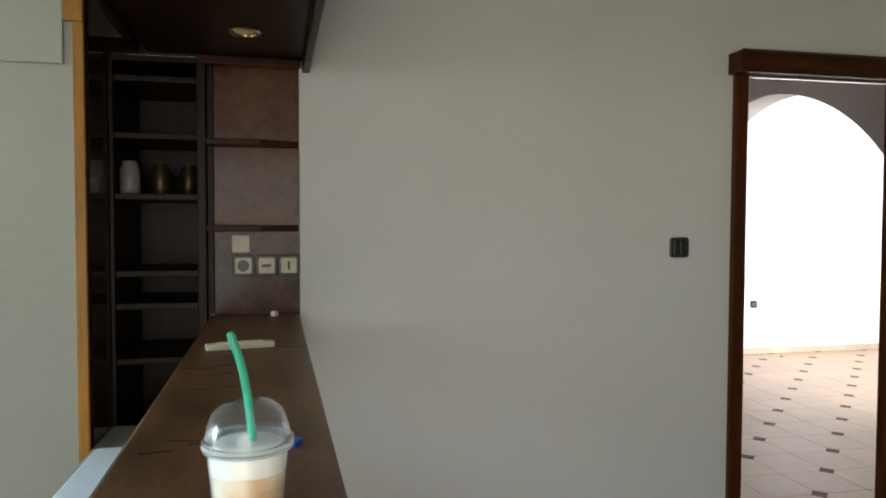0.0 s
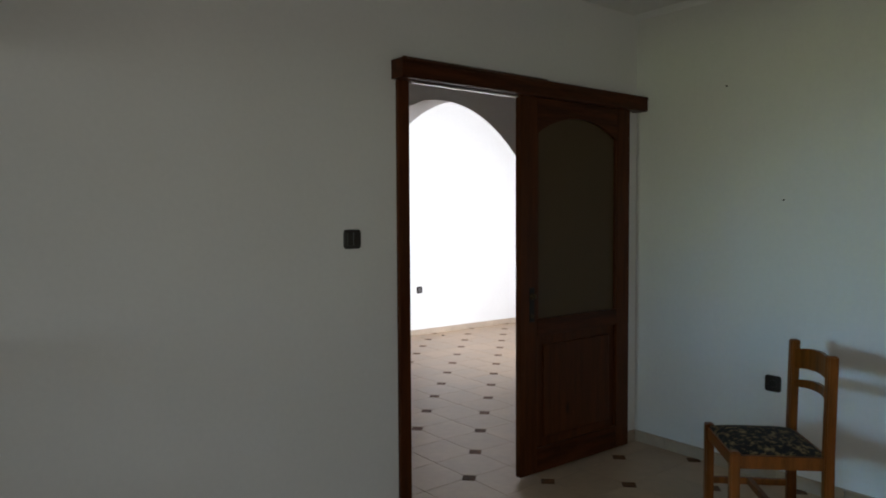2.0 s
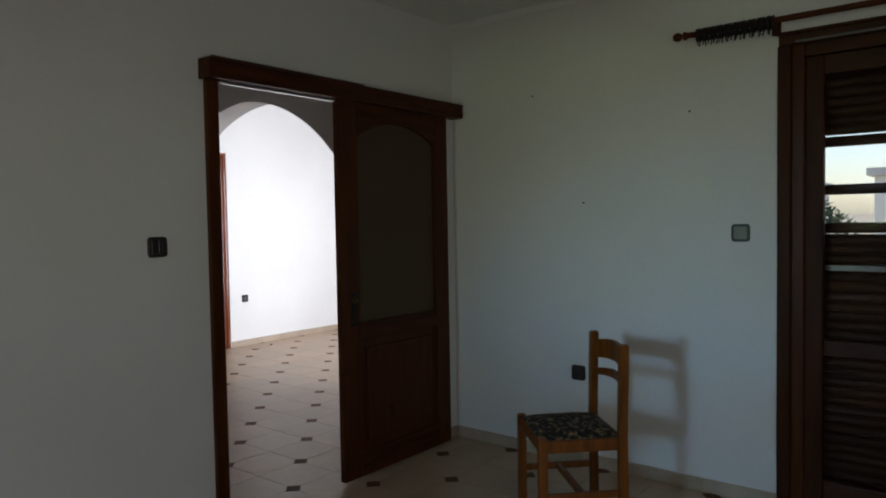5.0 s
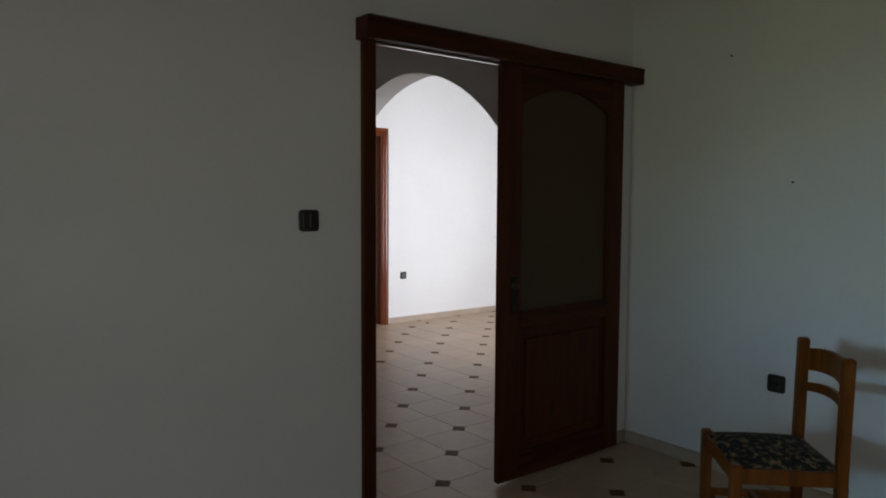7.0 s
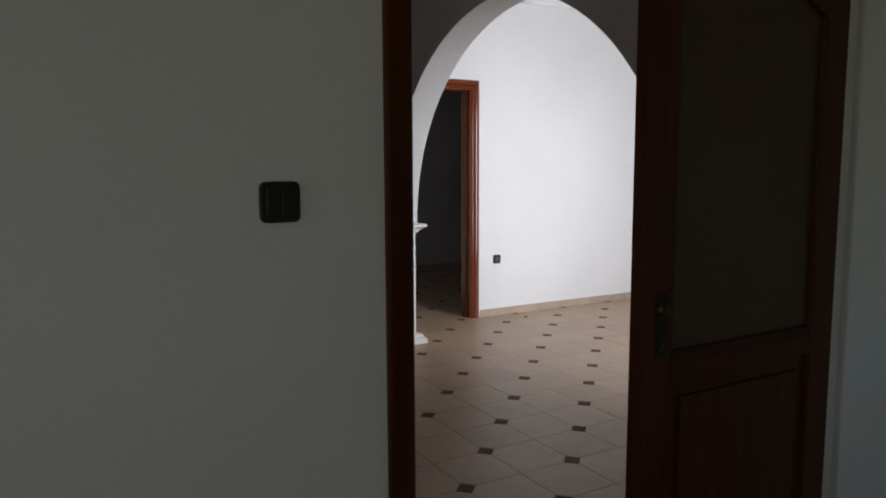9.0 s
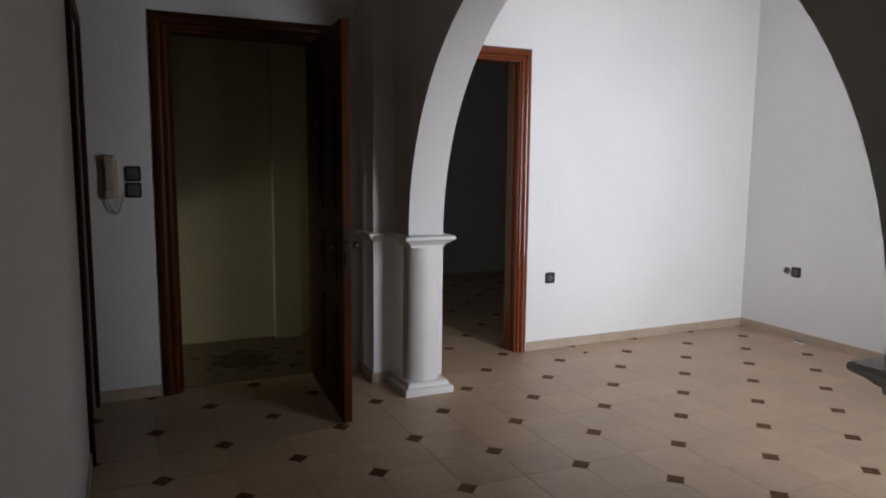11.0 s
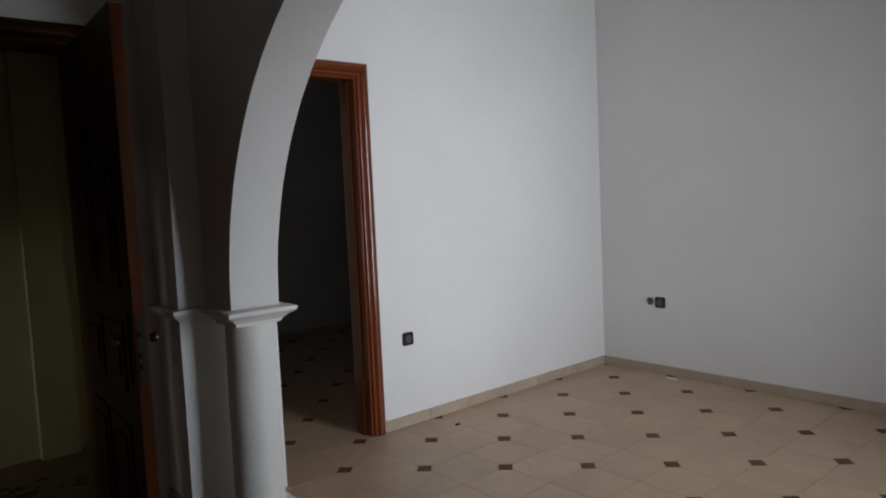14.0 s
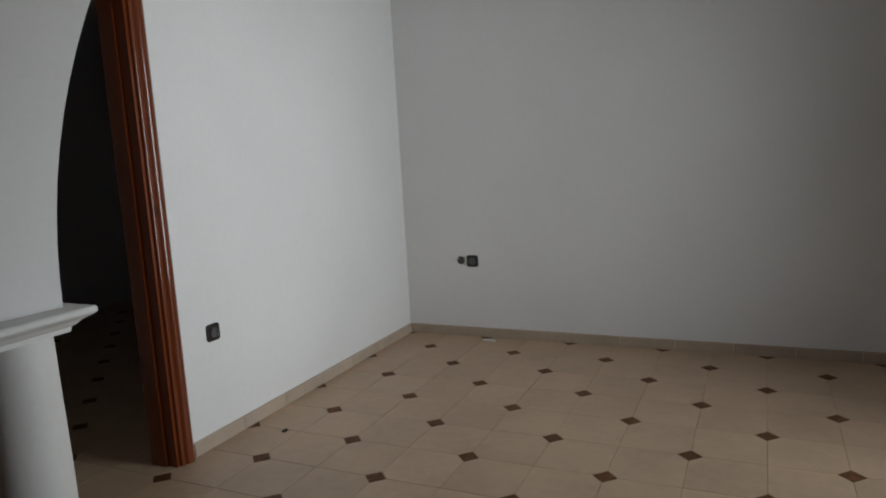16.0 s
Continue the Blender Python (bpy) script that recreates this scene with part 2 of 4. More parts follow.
# niche behind the cupboard
bm = B()
box(bm, -2.79, -2.11, 0.46, 0.5, 0, CL)
box(bm, -2.83, -2.79, HY, 0.5, 0, CL)
box(bm, -2.11, -2.07, HY, 0.5, 0, CL)
structure("wall_niche", bm, PAINT, "plain wall closing the cupboard niche", "wall")
# kitchen east wall with the balcony door
WY0, WY1, WZ = -3.05, -1.922, 2.13
bm = B()
box(bm, KX, KX + 0.22, WY1, KY, 0, CL)
box(bm, KX, KX + 0.22, KS, WY0, 0, CL)
box(bm, KX, KX + 0.22, WY0, WY1, WZ, CL)
structure("wall_kitchen_east", bm, PAINT, "white painted kitchen wall with a balcony door", "wall")
bm = B()
box(bm, KW, -3.2, KS - 0.2, KS, 0, CL)
box(bm, -1.8, KX + 0.22, KS - 0.2, KS, 0, CL)
box(bm, -3.2, -1.8, KS - 0.2, KS, 2.05, CL)
structure("wall_kitchen_south", bm, PAINT, "white kitchen wall with a window opening", "wall")
bm = B()
box(bm, KW - 0.2, KW, KS - 0.2, -1.95, 0, CL)
box(bm, KW - 0.2, KW, -0.85, HY, 0, CL)
box(bm, KW - 0.2, KW, -1.95, -0.85, 0, 1.2)
box(bm, KW - 0.2, KW, -1.95, -0.85, 2.3, CL)
structure("wall_kitchen_west", bm, PAINT, "white kitchen wall with a window opening", "wall")
# hall west wall with a closed door
bm = B()
box(bm, HX - 0.12, HX, HY, 3.1, 0, CL)
box(bm, HX - 0.12, HX, 3.85, NY, 0, CL)
box(bm, HX - 0.12, HX, 3.1, 3.85, 2.05, CL)
structure("wall_hall_west", bm, PAINT, "white painted hall wall with a door", "wall")
# long north wall: entrance door and bedroom door
EX0, EX1, EZ = 0.045, 0.9, 2.085
RX0, RX1, RZ = 1.62, 2.335, 2.065
bm = B()
box(bm, -1.6, EX0, NY, NY + 0.14, 0, CL)
box(bm, EX0, EX1, NY, NY + 0.14, EZ, CL)
box(bm, EX1, RX0, NY, NY + 0.14, 0, CL)
box(bm, RX0, RX1, NY, NY + 0.14, RZ, CL)
box(bm, RX1, 5.15, NY, NY + 0.14, 0, CL)
structure("wall_north", bm, PAINT, "long white painted wall with two doorways", "wall")
bm = B()
box(bm, LX, LX + 0.2, -0.1, NY, 0, CL)
structure("wall_living_east", bm, PAINT, "white painted living room wall", "wall")
bm = B()
box(bm, 1.6, 2.33, -0.06, HY, 0, CL)
box(bm, 3.63, LX, -0.06, HY, 0, CL)
box(bm, 2.33, 3.63, -0.06, HY, 2.2, CL)
structure("wall_living_south", bm, PAINT, "white painted wall with the balcony window", "wall")

# arch between hall and living room
AX0, AX1, AC, AR, AZ = 1.285, 1.495, 1.999, 1.387, 0.935
bm = B()
outline = [(HY, AZ), (AC - AR, AZ)]
for k in range(1, 48):
    a = math.pi * k / 48
    outline.append((AC - AR * math.cos(a), AZ + 1.358 * math.sin(a) + 0.03 * (1 - abs(math.cos(a))) ** 2))
outline += [(AC + AR, AZ), (3.66, AZ), (3.66, CL), (HY, CL)]
f = bm.faces.new([bm.verts.new((AX0, y, z)) for y, z in outline])
up = bmesh.ops.extrude_face_region(bm, geom=[f])
bmesh.ops.translate(bm, vec=(AX1 - AX0, 0, 0), verts=[v for v in up["geom"] if isinstance(v, bmesh.types.BMVert)])
for v in bm.verts:                # the hall face of the opening sits a little further north
    if v.co.x < AX0 + 0.01 and AC - AR - 0.01 < v.co.y < AC + AR + 0.01 and v.co.z < CL - 0.1:
        v.co.y += 0.018
bmesh.ops.recalc_face_normals(bm, faces=bm.faces[:])
bmesh.ops.triangulate(bm, faces=[f for f in bm.faces if len(f.verts) > 4])
structure("arch_wall", bm, PAINT, "white plastered wall with a round arch", "arch")
bm = B()
box(bm, 1.16, 1.62, 3.66, NY, 0, CL)
structure("arch_pier", bm, PAINT, "white plastered pier beside the arch", "pier")

# stairwell and bedroom behind the north wall
for name, mat, label, *dims in (
        ("wall_stairwell_north", STAIR, "pale green stairwell wall", -1.5, 1.75, 5.05, 5.2, 0, CL),
        ("wall_stairwell_west", STAIR, "pale green stairwell side wall", -1.6, -1.5, NY + 0.14, 5.2, 0, CL),
        ("wall_stairwell_east", STAIR, "pale green stairwell side wall", 1.45, 1.55, NY + 0.14, 5.05, 0, CL),
        # shallow block added where a strip of this wall catches more light
        ("stairwell_pier", STAIR, "paler pier on the stairwell wall", 0.83, 1.03, 4.99, 5.05, 0, CL),
        ("wall_bedroom_north", BEDROOM, "plain wall of a dark empty room", 1.55, 5.2, 6.95, 7.1, 0, CL),
        ("wall_bedroom_east", BEDROOM, "plain side wall of a dark empty room", 5.0, 5.15, NY + 0.14, 6.95, 0, CL),
        ("wall_bedroom_west", BEDROOM, "plain side wall of a dark empty room", 1.55, 1.6, NY + 0.14, 6.95, 0, CL)):
    structure(name, box(B(), *dims), mat, label, "wall")

# ceilings
bm = B()
box(bm, KW, KX, KS, KY, CK, CK + 0.1)
structure("ceiling_kitchen", bm, CEIL, "white painted kitchen ceiling", "ceiling")
bm = B()
box(bm, -1.6, 5.2, HY, 7.1, CL, CL + 0.1)
structure("ceiling", bm, CEIL, "white painted ceiling", "ceiling")


def cornice(name, runs, size, top):
    """A stepped and coved moulding under the ceiling. runs: (start, end, inward)."""
    s = size
    prof = [(0, 0), (s, 0), (s, -0.15 * s), (0.8 * s, -0.22 * s), (0.5 * s, -0.45 * s), (0.25 * s, -0.75 * s), (0.22 * s, -0.9 * s), (0, -s)]
    bm = B()
    for (x0, y0), (x1, y1), (ix, iy) in runs:
        sweep_profile(bm, prof, [((x0, y0, top), (ix, iy, 0), (0, 0, 1)), ((x1, y1, top), (ix, iy, 0), (0, 0, 1))])
    return structure(name, bm, CEIL, "white plaster ceiling moulding", "cornice")


cornice("trim_living", [((AX1, NY), (LX, NY), (0, -1)), ((LX, HY), (LX, NY), (-1, 0))], 0.105, CL)
cornice("trim_kitchen", [((KX, KS), (KX, KY), (-1, 0))], 0.03, CK)
bm = B()
box(bm, HX, 1.15, NY - 0.025, NY, 2.33, 2.355, 0.006)
structure("trim_hall", bm, CEIL, "thin plaster moulding on the hall wall", "moulding")

# floor slabs
bm = B()
box(bm, KW - 0.2, KX + 0.22, KS - 0.2, 0.3, -0.2, -0.0025)
box(bm, -1.6, 5.2, 0.3, 7.1, -0.2, -0.0025)
box(bm, KX + 0.22, 5.2, -0.1, 0.3, -0.2, -0.0025)
structure("floor", bm, GROUT, "grouted bed under the floor tiles", "floor")


# ---- sliding door ----
LXA, LXB, LY0, LY1, LZ = 0.372, 1.262, -0.047, -0.012, 2.03
door = thing("sliding_door", "dark red-brown wooden sliding door with a frosted pane, pushed half open", "door", kind="structure")
bm = B()
box(bm, LXA, LXA + 0.125, LY0, LY1, 0.012, LZ, 0.004)
part("stile", bm, MIDW, door)
bm = B()
box(bm, LXB - 0.115, LXB, LY0, LY1, 0.012, LZ, 0.004)
part("stile", bm, MIDW, door)
bm = B()
box(bm, LXA + 0.125, LXB - 0.115, LY0, LY1, 0.012, 0.14, 0.003)
part("bottom_rail", bm, MIDWH, door)
bm = B()
box(bm, LXA + 0.125, LXB - 0.115, LY0, LY1, 0.74, 0.83, 0.003)
part("middle_rail", bm, MIDWH, door)
# top rail with a bowed underside
bm = B()
pts = [(LXA + 0.125, LZ), (LXA + 0.125, 1.8)]
for k in range(1, 16):
    u = k / 16
    pts.append((LXA + 0.125 + u * (LXB - LXA - 0.24), 1.8 + 0.1 * math.sin(math.pi * u) ** 0.8))
pts += [(LXB - 0.115, 1.8), (LXB - 0.115, LZ)]
f = bm.faces.new([bm.verts.new((x, LY0, z)) for x, z in pts])
up = bmesh.ops.extrude_face_region(bm, geom=[f])
bmesh.ops.translate(bm, vec=(0, LY1 - LY0, 0), verts=[v for v in up["geom"] if isinstance(v, bmesh.types.BMVert)])
bmesh.ops.recalc_face_normals(bm, faces=bm.faces[:])
part("top_rail", bm, MIDWH, door)
bm = B()
box(bm, LXA + 0.12, LXB - 0.11, -0.03, -0.024, 0.825, 1.92)
part("pane", bm, FROST, door, "brownish frosted glass pane")
for x in (LXA + 0.125, LXB - 0.127):
    bm = B()
    box(bm, x, x + 0.012, LY0 + 0.004, -0.03, 0.83, 1.81, 0.003)
    part("bead", bm, MIDW, door)
bm = B()
box(bm, LXA + 0.13, LXB - 0.12, -0.03, -0.02, 0.135, 0.745)
box(bm, LXA + 0.18, LXB - 0.17, -0.041, -0.029, 0.19, 0.69, 0.008)
part("lower_panel", bm, MIDW, door)
plate = part("lock_plate", box(B(), LXA + 0.065, LXA + 0.1, LY0 - 0.004, LY0 + 0.001, 0.82, 1.0, 0.002), IRON, door, "dark metal lock plate")
bm = B()
lathe(bm, [(0.018, 0), (0.018, 0.005), (0.012, 0.012), (0.014, 0.02), (0.001, 0.024)], seg=20)
bmesh.ops.transform(bm, matrix=pose(LXA + 0.083, LY0 - 0.003, 0.955, 90, 0, 0), verts=bm.verts[:])
part("knob", bm, BRONZE, plate, smooth=True)
part("keyhole", tube(B(), (LXA + 0.083, LY0 - 0.008, 0.85), (LXA + 0.083, LY0 - 0.002, 0.85), 0.011), BRONZE, plate)

# pelmet that covers the rail, and the casing of the opening
pelmet = thing("sliding_door_pelmet", "dark red-brown wooden pelmet over the sliding door", "pelmet", kind="structure")
bm = B()
sweep_profile(bm, [(0, 0), (-0.082, 0), (-0.088, 0.006), (-0.088, 0.064), (-0.092, 0.07), (-0.092, 0.08), (-0.086, 0.084), (0, 0.084)],
              [((x, KY, 1.985), (0, 1, 0), (0, 0, 1)) for x in (-0.378, 1.372)])
part("board", bm, MIDWH, pelmet)
part("rail", box(B(), -0.29, 1.3, -0.03, -0.008, 1.976, 1.984, 0.002), STEEL, pelmet, "thin pale metal rail")
cas = thing("door_casing", "red-brown varnished casing of the sliding-door opening", "casing", kind="structure")


def casing_profile(w):
    return [(0, 0), (w, 0), (w, 0.012), (w * 0.86, 0.02), (w * 0.7, 0.016), (w * 0.5, 0.024), (w * 0.25, 0.02), (w * 0.1, 0.024), (0, 0.018)]


bm = B()
sweep_profile(bm, [(0, 0), (0.063, 0), (0.063, 0.015), (0.058, 0.02), (0.006, 0.02), (0, 0.015)], [((-0.356, KY, z), (1, 0, 0), (0, -1, 0)) for z in (0, 1.984)])
part("casing_board", bm, MIDW, cas)
bm = B()
sweep_profile(bm, casing_profile(0.055), [((-0.348, HY, z), (1, 0, 0), (0, 1, 0)) for z in (0, 2.162)])
part("casing_board", bm, MIDW, cas)
bm = B()
sweep_profile(bm, casing_profile(0.08), [((x, HY, 2.082), (0, 0, 1), (0, 1, 0)) for x in (-0.292, 0.68)])
part("casing_board", bm, MIDWH, cas)
part("lining", box(B(), -0.314, -0.293, KY - 0.002, HY + 0.002, 0, 2.099, 0.002), MIDW, cas)
part("lining", box(B(), -0.293, 0.62, KY + 0.004, HY + 0.002, 2.08, 2.099, 0.002), MIDWH, cas)

# ---- casings of the other doors ----


def cased_opening(name, label, x0, x1, z1, wall_y, depth, w=0.09, wood=WOOD, woodh=WOODH):
    """Lining and mitred casing of an opening in a wall that faces -y."""
    root = thing(name, label, "door frame", kind="structure")
    prof = [(0, 0), (w, 0), (w, 0.012)]
    for centre, half, base, rise in ((0.66, 0.34, 0.01, 0.017), (0.17, 0.14, 0.014, 0.003)):
        for k in range(7):
            a = math.pi * k / 6
            prof.append((w * (centre + half * math.cos(a)), base + rise * math.sin(a)))
    prof += [(0, 0.008)]
    bm = B()
    sweep_profile(bm, prof, [((x1 - 0.01, wall_y, 0), (1, 0, 0), (0, -1, 0)), ((x1 - 0.01, wall_y, z1 - 0.01), (1, 0, 1), (0, -1, 0))])
    part("casing_board", bm, wood, root, smooth=True)
    bm = B()
    sweep_profile(bm, prof, [((x0 + 0.01, wall_y, 0), (-1, 0, 0), (0, -1, 0)), ((x0 + 0.01, wall_y, z1 - 0.01), (-1, 0, 1), (0, -1, 0))])
    part("casing_board", bm, wood, root, smooth=True)
    bm = B()
    sweep_profile(bm, prof, [((x0 + 0.01, wall_y, z1 - 0.01), (-1, 0, 1), (0, -1, 0)), ((x1 - 0.01, wall_y, z1 - 0.01), (1, 0, 1), (0, -1, 0))])
    part("casing_head", bm, woodh, root, smooth=True)
    for a, b in ((x0, x0 + 0.025), (x1 - 0.025, x1)):
        part("lining", box(B(), a, b, wall_y - 0.002, wall_y + depth, 0, z1 - 0.024), wood, root)
        part("stop", box(B(), a + (0.025 if a == x0 else -0.012), b + (0.012 if a == x0 else -0.025), wall_y + 0.05, wall_y + depth - 0.01, 0, z1 - 0.03), wood, root)
    part("lining_head", box(B(), x0, x1, wall_y - 0.002, wall_y + depth, z1 - 0.024, z1), woodh, root)
    return root


cased_opening("entrance_door_frame", "dark red-brown moulded wooden entrance door frame", EX0, EX1, EZ, NY, 0.142, 0.09, MIDW, MIDWH)
cased_opening("bedroom_door_frame", "red-brown varnished wooden door frame in the white wall", RX0, RX1, RZ, NY, 0.142, 0.075)

# hall west door: closed leaf in its casing
root = thing("hall_side_door", "dark brown closed wooden door in the hall's side wall", "door", kind="structure")
for y0, y1 in ((3.03, 3.11), (3.84, 3.915)):
    part("casing_board", box(B(), HX, HX + 0.022, y0, y1, 0, 2.1, 0.005), DARKW, root)
part("casing_head", box(B(), HX, HX + 0.022, 3.11, 3.84, 2.03, 2.1, 0.005), DARKW, root)
part("leaf", box(B(), HX - 0.05, HX - 0.008, 3.105, 3.845, 0.01, 2.03, 0.003), DARKW, root)

# entrance door leaf, standing open into the hall
hinge = pose(0.885, 3.885, 0, 0, 0, -3.5)
leaf = thing("entrance_door", "dark brown carved wooden entrance door standing wide open", "door", at=hinge)
DW, DT = 0.83, 0.045
part("slab", box(B(), -DT, 0, -DW, 0, 0.012, 2.045, 0.003), DARKW, leaf)
# the leaf's lit edge: MIDW over the slab carries that light as colour
part("edge_strip", box(B(), -DT + 0.003, -0.003, -DW - 0.004, -DW + 0.001, 0.014, 2.043, 0.001), MIDW, leaf, "deep red-brown edge strip, redder for the light on it")
for z0, z1 in ((0.16, 0.62), (0.74, 0.98), (1.1, 1.88)):
    for side, x0 in ((-1, -DT), (1, 0)):
        bm = B()
        for y0, y1 in ((-DW + 0.12, -DW / 2 - 0.04), (-DW / 2 + 0.04, -0.12)):
            xs = (x0 - 0.008, x0 + 0.001) if side < 0 else (x0 - 0.001, x0 + 0.008)
            box(bm, *xs, y0, y1, z0, z1, 0.006)
            xs = (x0 - 0.013, x0 - 0.007) if side < 0 else (x0 + 0.007, x0 + 0.013)
            box(bm, *xs, y0 + 0.05, y1 - 0.05, z0 + 0.05, z1 - 0.05, 0.006)
        part("raised_panel", bm, DARKW, leaf)
lock = part("lock_plate", box(B(), -DT + 0.01, -0.01, -DW - 0.007, -DW - 0.003, 0.78, 1.02, 0.001), IRON, leaf, "dark iron lock plate")
for z in (0.84, 0.88, 0.95):
    part("bolt", box(B(), -DT + 0.016, -0.016, -DW - 0.016, -DW - 0.006, z, z + 0.016, 0.002), IRON, lock)
for s, x in ((-1, -DT), (1, 0.0)):
    rose = part("handle_plate", box(B(), min(x, x + s * 0.006), max(x, x + s * 0.006), -DW + 0.045, -DW + 0.09, 0.78, 1.03, 0.002), IRON, leaf)
    bm = B()
    lathe(bm, [(0.001, 0), (0.011, 0.002), (0.008, 0.018), (0.016, 0.024), (0.02, 0.036), (0.016, 0.046), (0.001, 0.049)], seg=20)
    bmesh.ops.transform(bm, matrix=pose(x + s * 0.004, -DW + 0.067, 0.93, 0, 90 * s, 0), verts=bm.verts[:])
    part("knob", bm, BRONZE, rose, smooth=True)

# ---- columns of the arch ----


def square_ring(bm, cx, cy, steps):
    """A moulded square block: (half side, height) steps."""
    loops = [[bm.verts.new((cx + sx * h, cy + sy * h, z)) for sx, sy in ((-1, -1), (1, -1), (1, 1), (-1, 1))] for h, z in steps]
    for a, b in zip(loops, loops[1:]):
        for k in range(4):
            bm.faces.new((a[k], a[(k + 1) % 4], b[(k + 1) % 4], b[k]))
    bm.faces.new(loops[0][::-1])
    bm.faces.new(loops[-1])
    bmesh.ops.recalc_face_normals(bm, faces=bm.faces[:])
    return bm


def column(cx, cy):
    root = thing("column", "short white plaster column with square base and capital", "column", "columns of the arch", at=pose(cx, cy, 0))
    part("base", square_ring(B(), 0, 0, [(0.152, 0), (0.152, 0.035), (0.145, 0.042), (0.132, 0.046), (0.128, 0.062), (0.118, 0.072)]), PLASTER, root)
    bm = B()
    lathe(bm, [(0.112, 0.07), (0.107, 0.085), (0.106, 0.5), (0.101, 0.875)], seg=48)
    part("shaft", bm, PLASTER, root, smooth=True)
    part("capital", square_ring(B(), 0, 0, [(0.104, 0.868), (0.106, 0.882), (0.116, 0.888), (0.128, 0.9), (0.15, 0.912), (0.156, 0.918), (0.156, 0.928), (0.152, 0.934)]),
         PLASTER, root)
    return root


col = column(1.39, 3.47)
copy_thing(col, pose(1.385, 0.522, 0))
bm = B()
prof = [(0, 0), (0.012, 0.012), (0.03, 0.028), (0.036, 0.038), (0.036, 0.052), (0, 0.056)]
sweep_profile(bm, prof, [((1.16, NY, 0.878), (-1, 0, 0), (0, 0, 1)), ((1.16, 3.66, 0.878), (-1, -1, 0), (0, 0, 1)), ((1.27, 3.66, 0.878), (0, -1, 0), (0, 0, 1))])
structure("trim_pier", bm, PLASTER, "plaster moulding round the pier at capital height", "moulding")

# ---- switches and sockets ----


def rounded_plate(w, h, r, t0, t1):
    """A plate with rounded corners and an eased front edge, standing out along y from t0 to t1."""
    bm = B()
    loops = []
    for inset, y in ((0, t0), (0, t1 - 0.003), (0.0012, t1 - 0.001), (0.003, t1)):
        ring = []
        for cx, cz, a0 in ((1, 1, 0), (-1, 1, 90), (-1, -1, 180), (1, -1, 270)):
            for k in range(5):
                a = radians(a0 + 22.5 * k)
                ring.append(bm.verts.new((cx * (w / 2 - r) + (r - inset) * math.cos(a), y, cz * (h / 2 - r) + (r - inset) * math.sin(a))))
        loops.append(ring)
    for a, b in zip(loops, loops[1:]):
        for k in range(20):
            bm.faces.new((a[k], a[(k + 1) % 20], b[(k + 1) % 20], b[k]))
    bm.faces.new(loops[0][::-1])
    bm.faces.new(loops[-1])
    bmesh.ops.recalc_face_normals(bm, faces=bm.faces[:])
    return bm


def wall_plate(name, label, m, w=0.08, h=0.08, face=BLACKP, kind="switch", rocker=None, double=False):
    """A plate on a wall; local x runs along the wall, local y out of it."""
    root = thing(name, label, kind, at=m)
    part("frame", rounded_plate(w, h, 0.014, 0, 0.01), BLACKP, root)
    if double:
        for s in (-1, 1):
            bm = rounded_plate(w * 0.34, h * 0.7, 0.005, 0.006, 0.0135)
            bmesh.ops.translate(bm, vec=(s * w * 0.18, 0, 0), verts=bm.verts[:])
            part("rocker", bm, rocker or GREYP, root)
    elif kind == "switch":
        part("rocker", rounded_plate(w * 0.72, h * 0.72, 0.007, 0.006, 0.0135), rocker or BLACKP, root)
    else:
        part("insert", rounded_plate(w * 0.72, h * 0.72, 0.007, 0.006, 0.0108), rocker or BLACKP, root)
        bm = B()
        ring = [(0.023, 0), (0.023, 0.004), (0.018, 0.0045), (0.017, 0.001), (0.001, 0.0005)]
        lathe(bm, ring, seg=28, axis="y")
        bmesh.ops.translate(bm, vec=(0, 0.0105, 0), verts=bm.verts[:])
        part("cup", bm, face, root, smooth=True)
    return root


def on_south(x, y, z):          # plate on a wall that faces -y
    return pose(x, y, z, 0, 0, 180)


def on_west(x, y, z):           # plate on a wall that faces -x
    return pose(x, y, z, 0, 0, 90)


wall_plate("light_switch", "dark brown double light switch on the white wall", on_south(-0.59, KY, 1.276), 0.083, 0.083, rocker=BLACKP, double=True)
wall_plate("light_switch", "silver light switch in a black frame beside the balcony door", on_west(KX, -1.715, 1.282), 0.083, 0.083, rocker=SILVERP)
wall_plate("wall_socket", "dark brown socket low on the kitchen wall", on_west(KX, -0.857, 0.508), 0.083, 0.083, kind="socket")
wall_plate("wall_socket", "black socket low on the white living room wall", on_south(2.602, NY, 0.527), 0.08, 0.08, GREYP, kind="socket", rocker=BLACKP)
wall_plate("wall_socket", "black socket beside bare wires on the wall", on_west(LX, 3.42, 0.527), 0.08, 0.08, GREYP, kind="socket", rocker=BLACKP)

# ---- loose wires, nails, crumbs in the living room ----
root = thing("bare_wires", "open wire ends in a round hole in the wall", "wires")
bm = B()
lathe(bm, [(0.026, 0), (0.028, 0.003), (0.022, 0.004), (0.02, 0.0015), (0.001, 0.001)], seg=20, axis="y")
bmesh.ops.transform(bm, matrix=on_west(LX, 3.505, 0.531), verts=bm.verts[:])
part("box_rim", bm, GREYP, root)
for k, (dy, dz) in enumerate(((0.012, 0.01), (-0.004, 0.014), (-0.012, -0.008), (0.006, -0.012))):
    bm = B()
    tube(bm, (LX - 0.001, 3.505 + dy, 0.531 + dz), (LX - 0.022, 3.505 + dy * 1.5, 0.531 + dz * 0.6), 0.003, seg=8)
    part("wire", bm, BLACKP if k % 2 else STEEL, root)
bm = B()
box(bm, 2.765, 2.795, 3.7, 3.715, 0, 0.01, 0.004, pose(0, 0, 0))
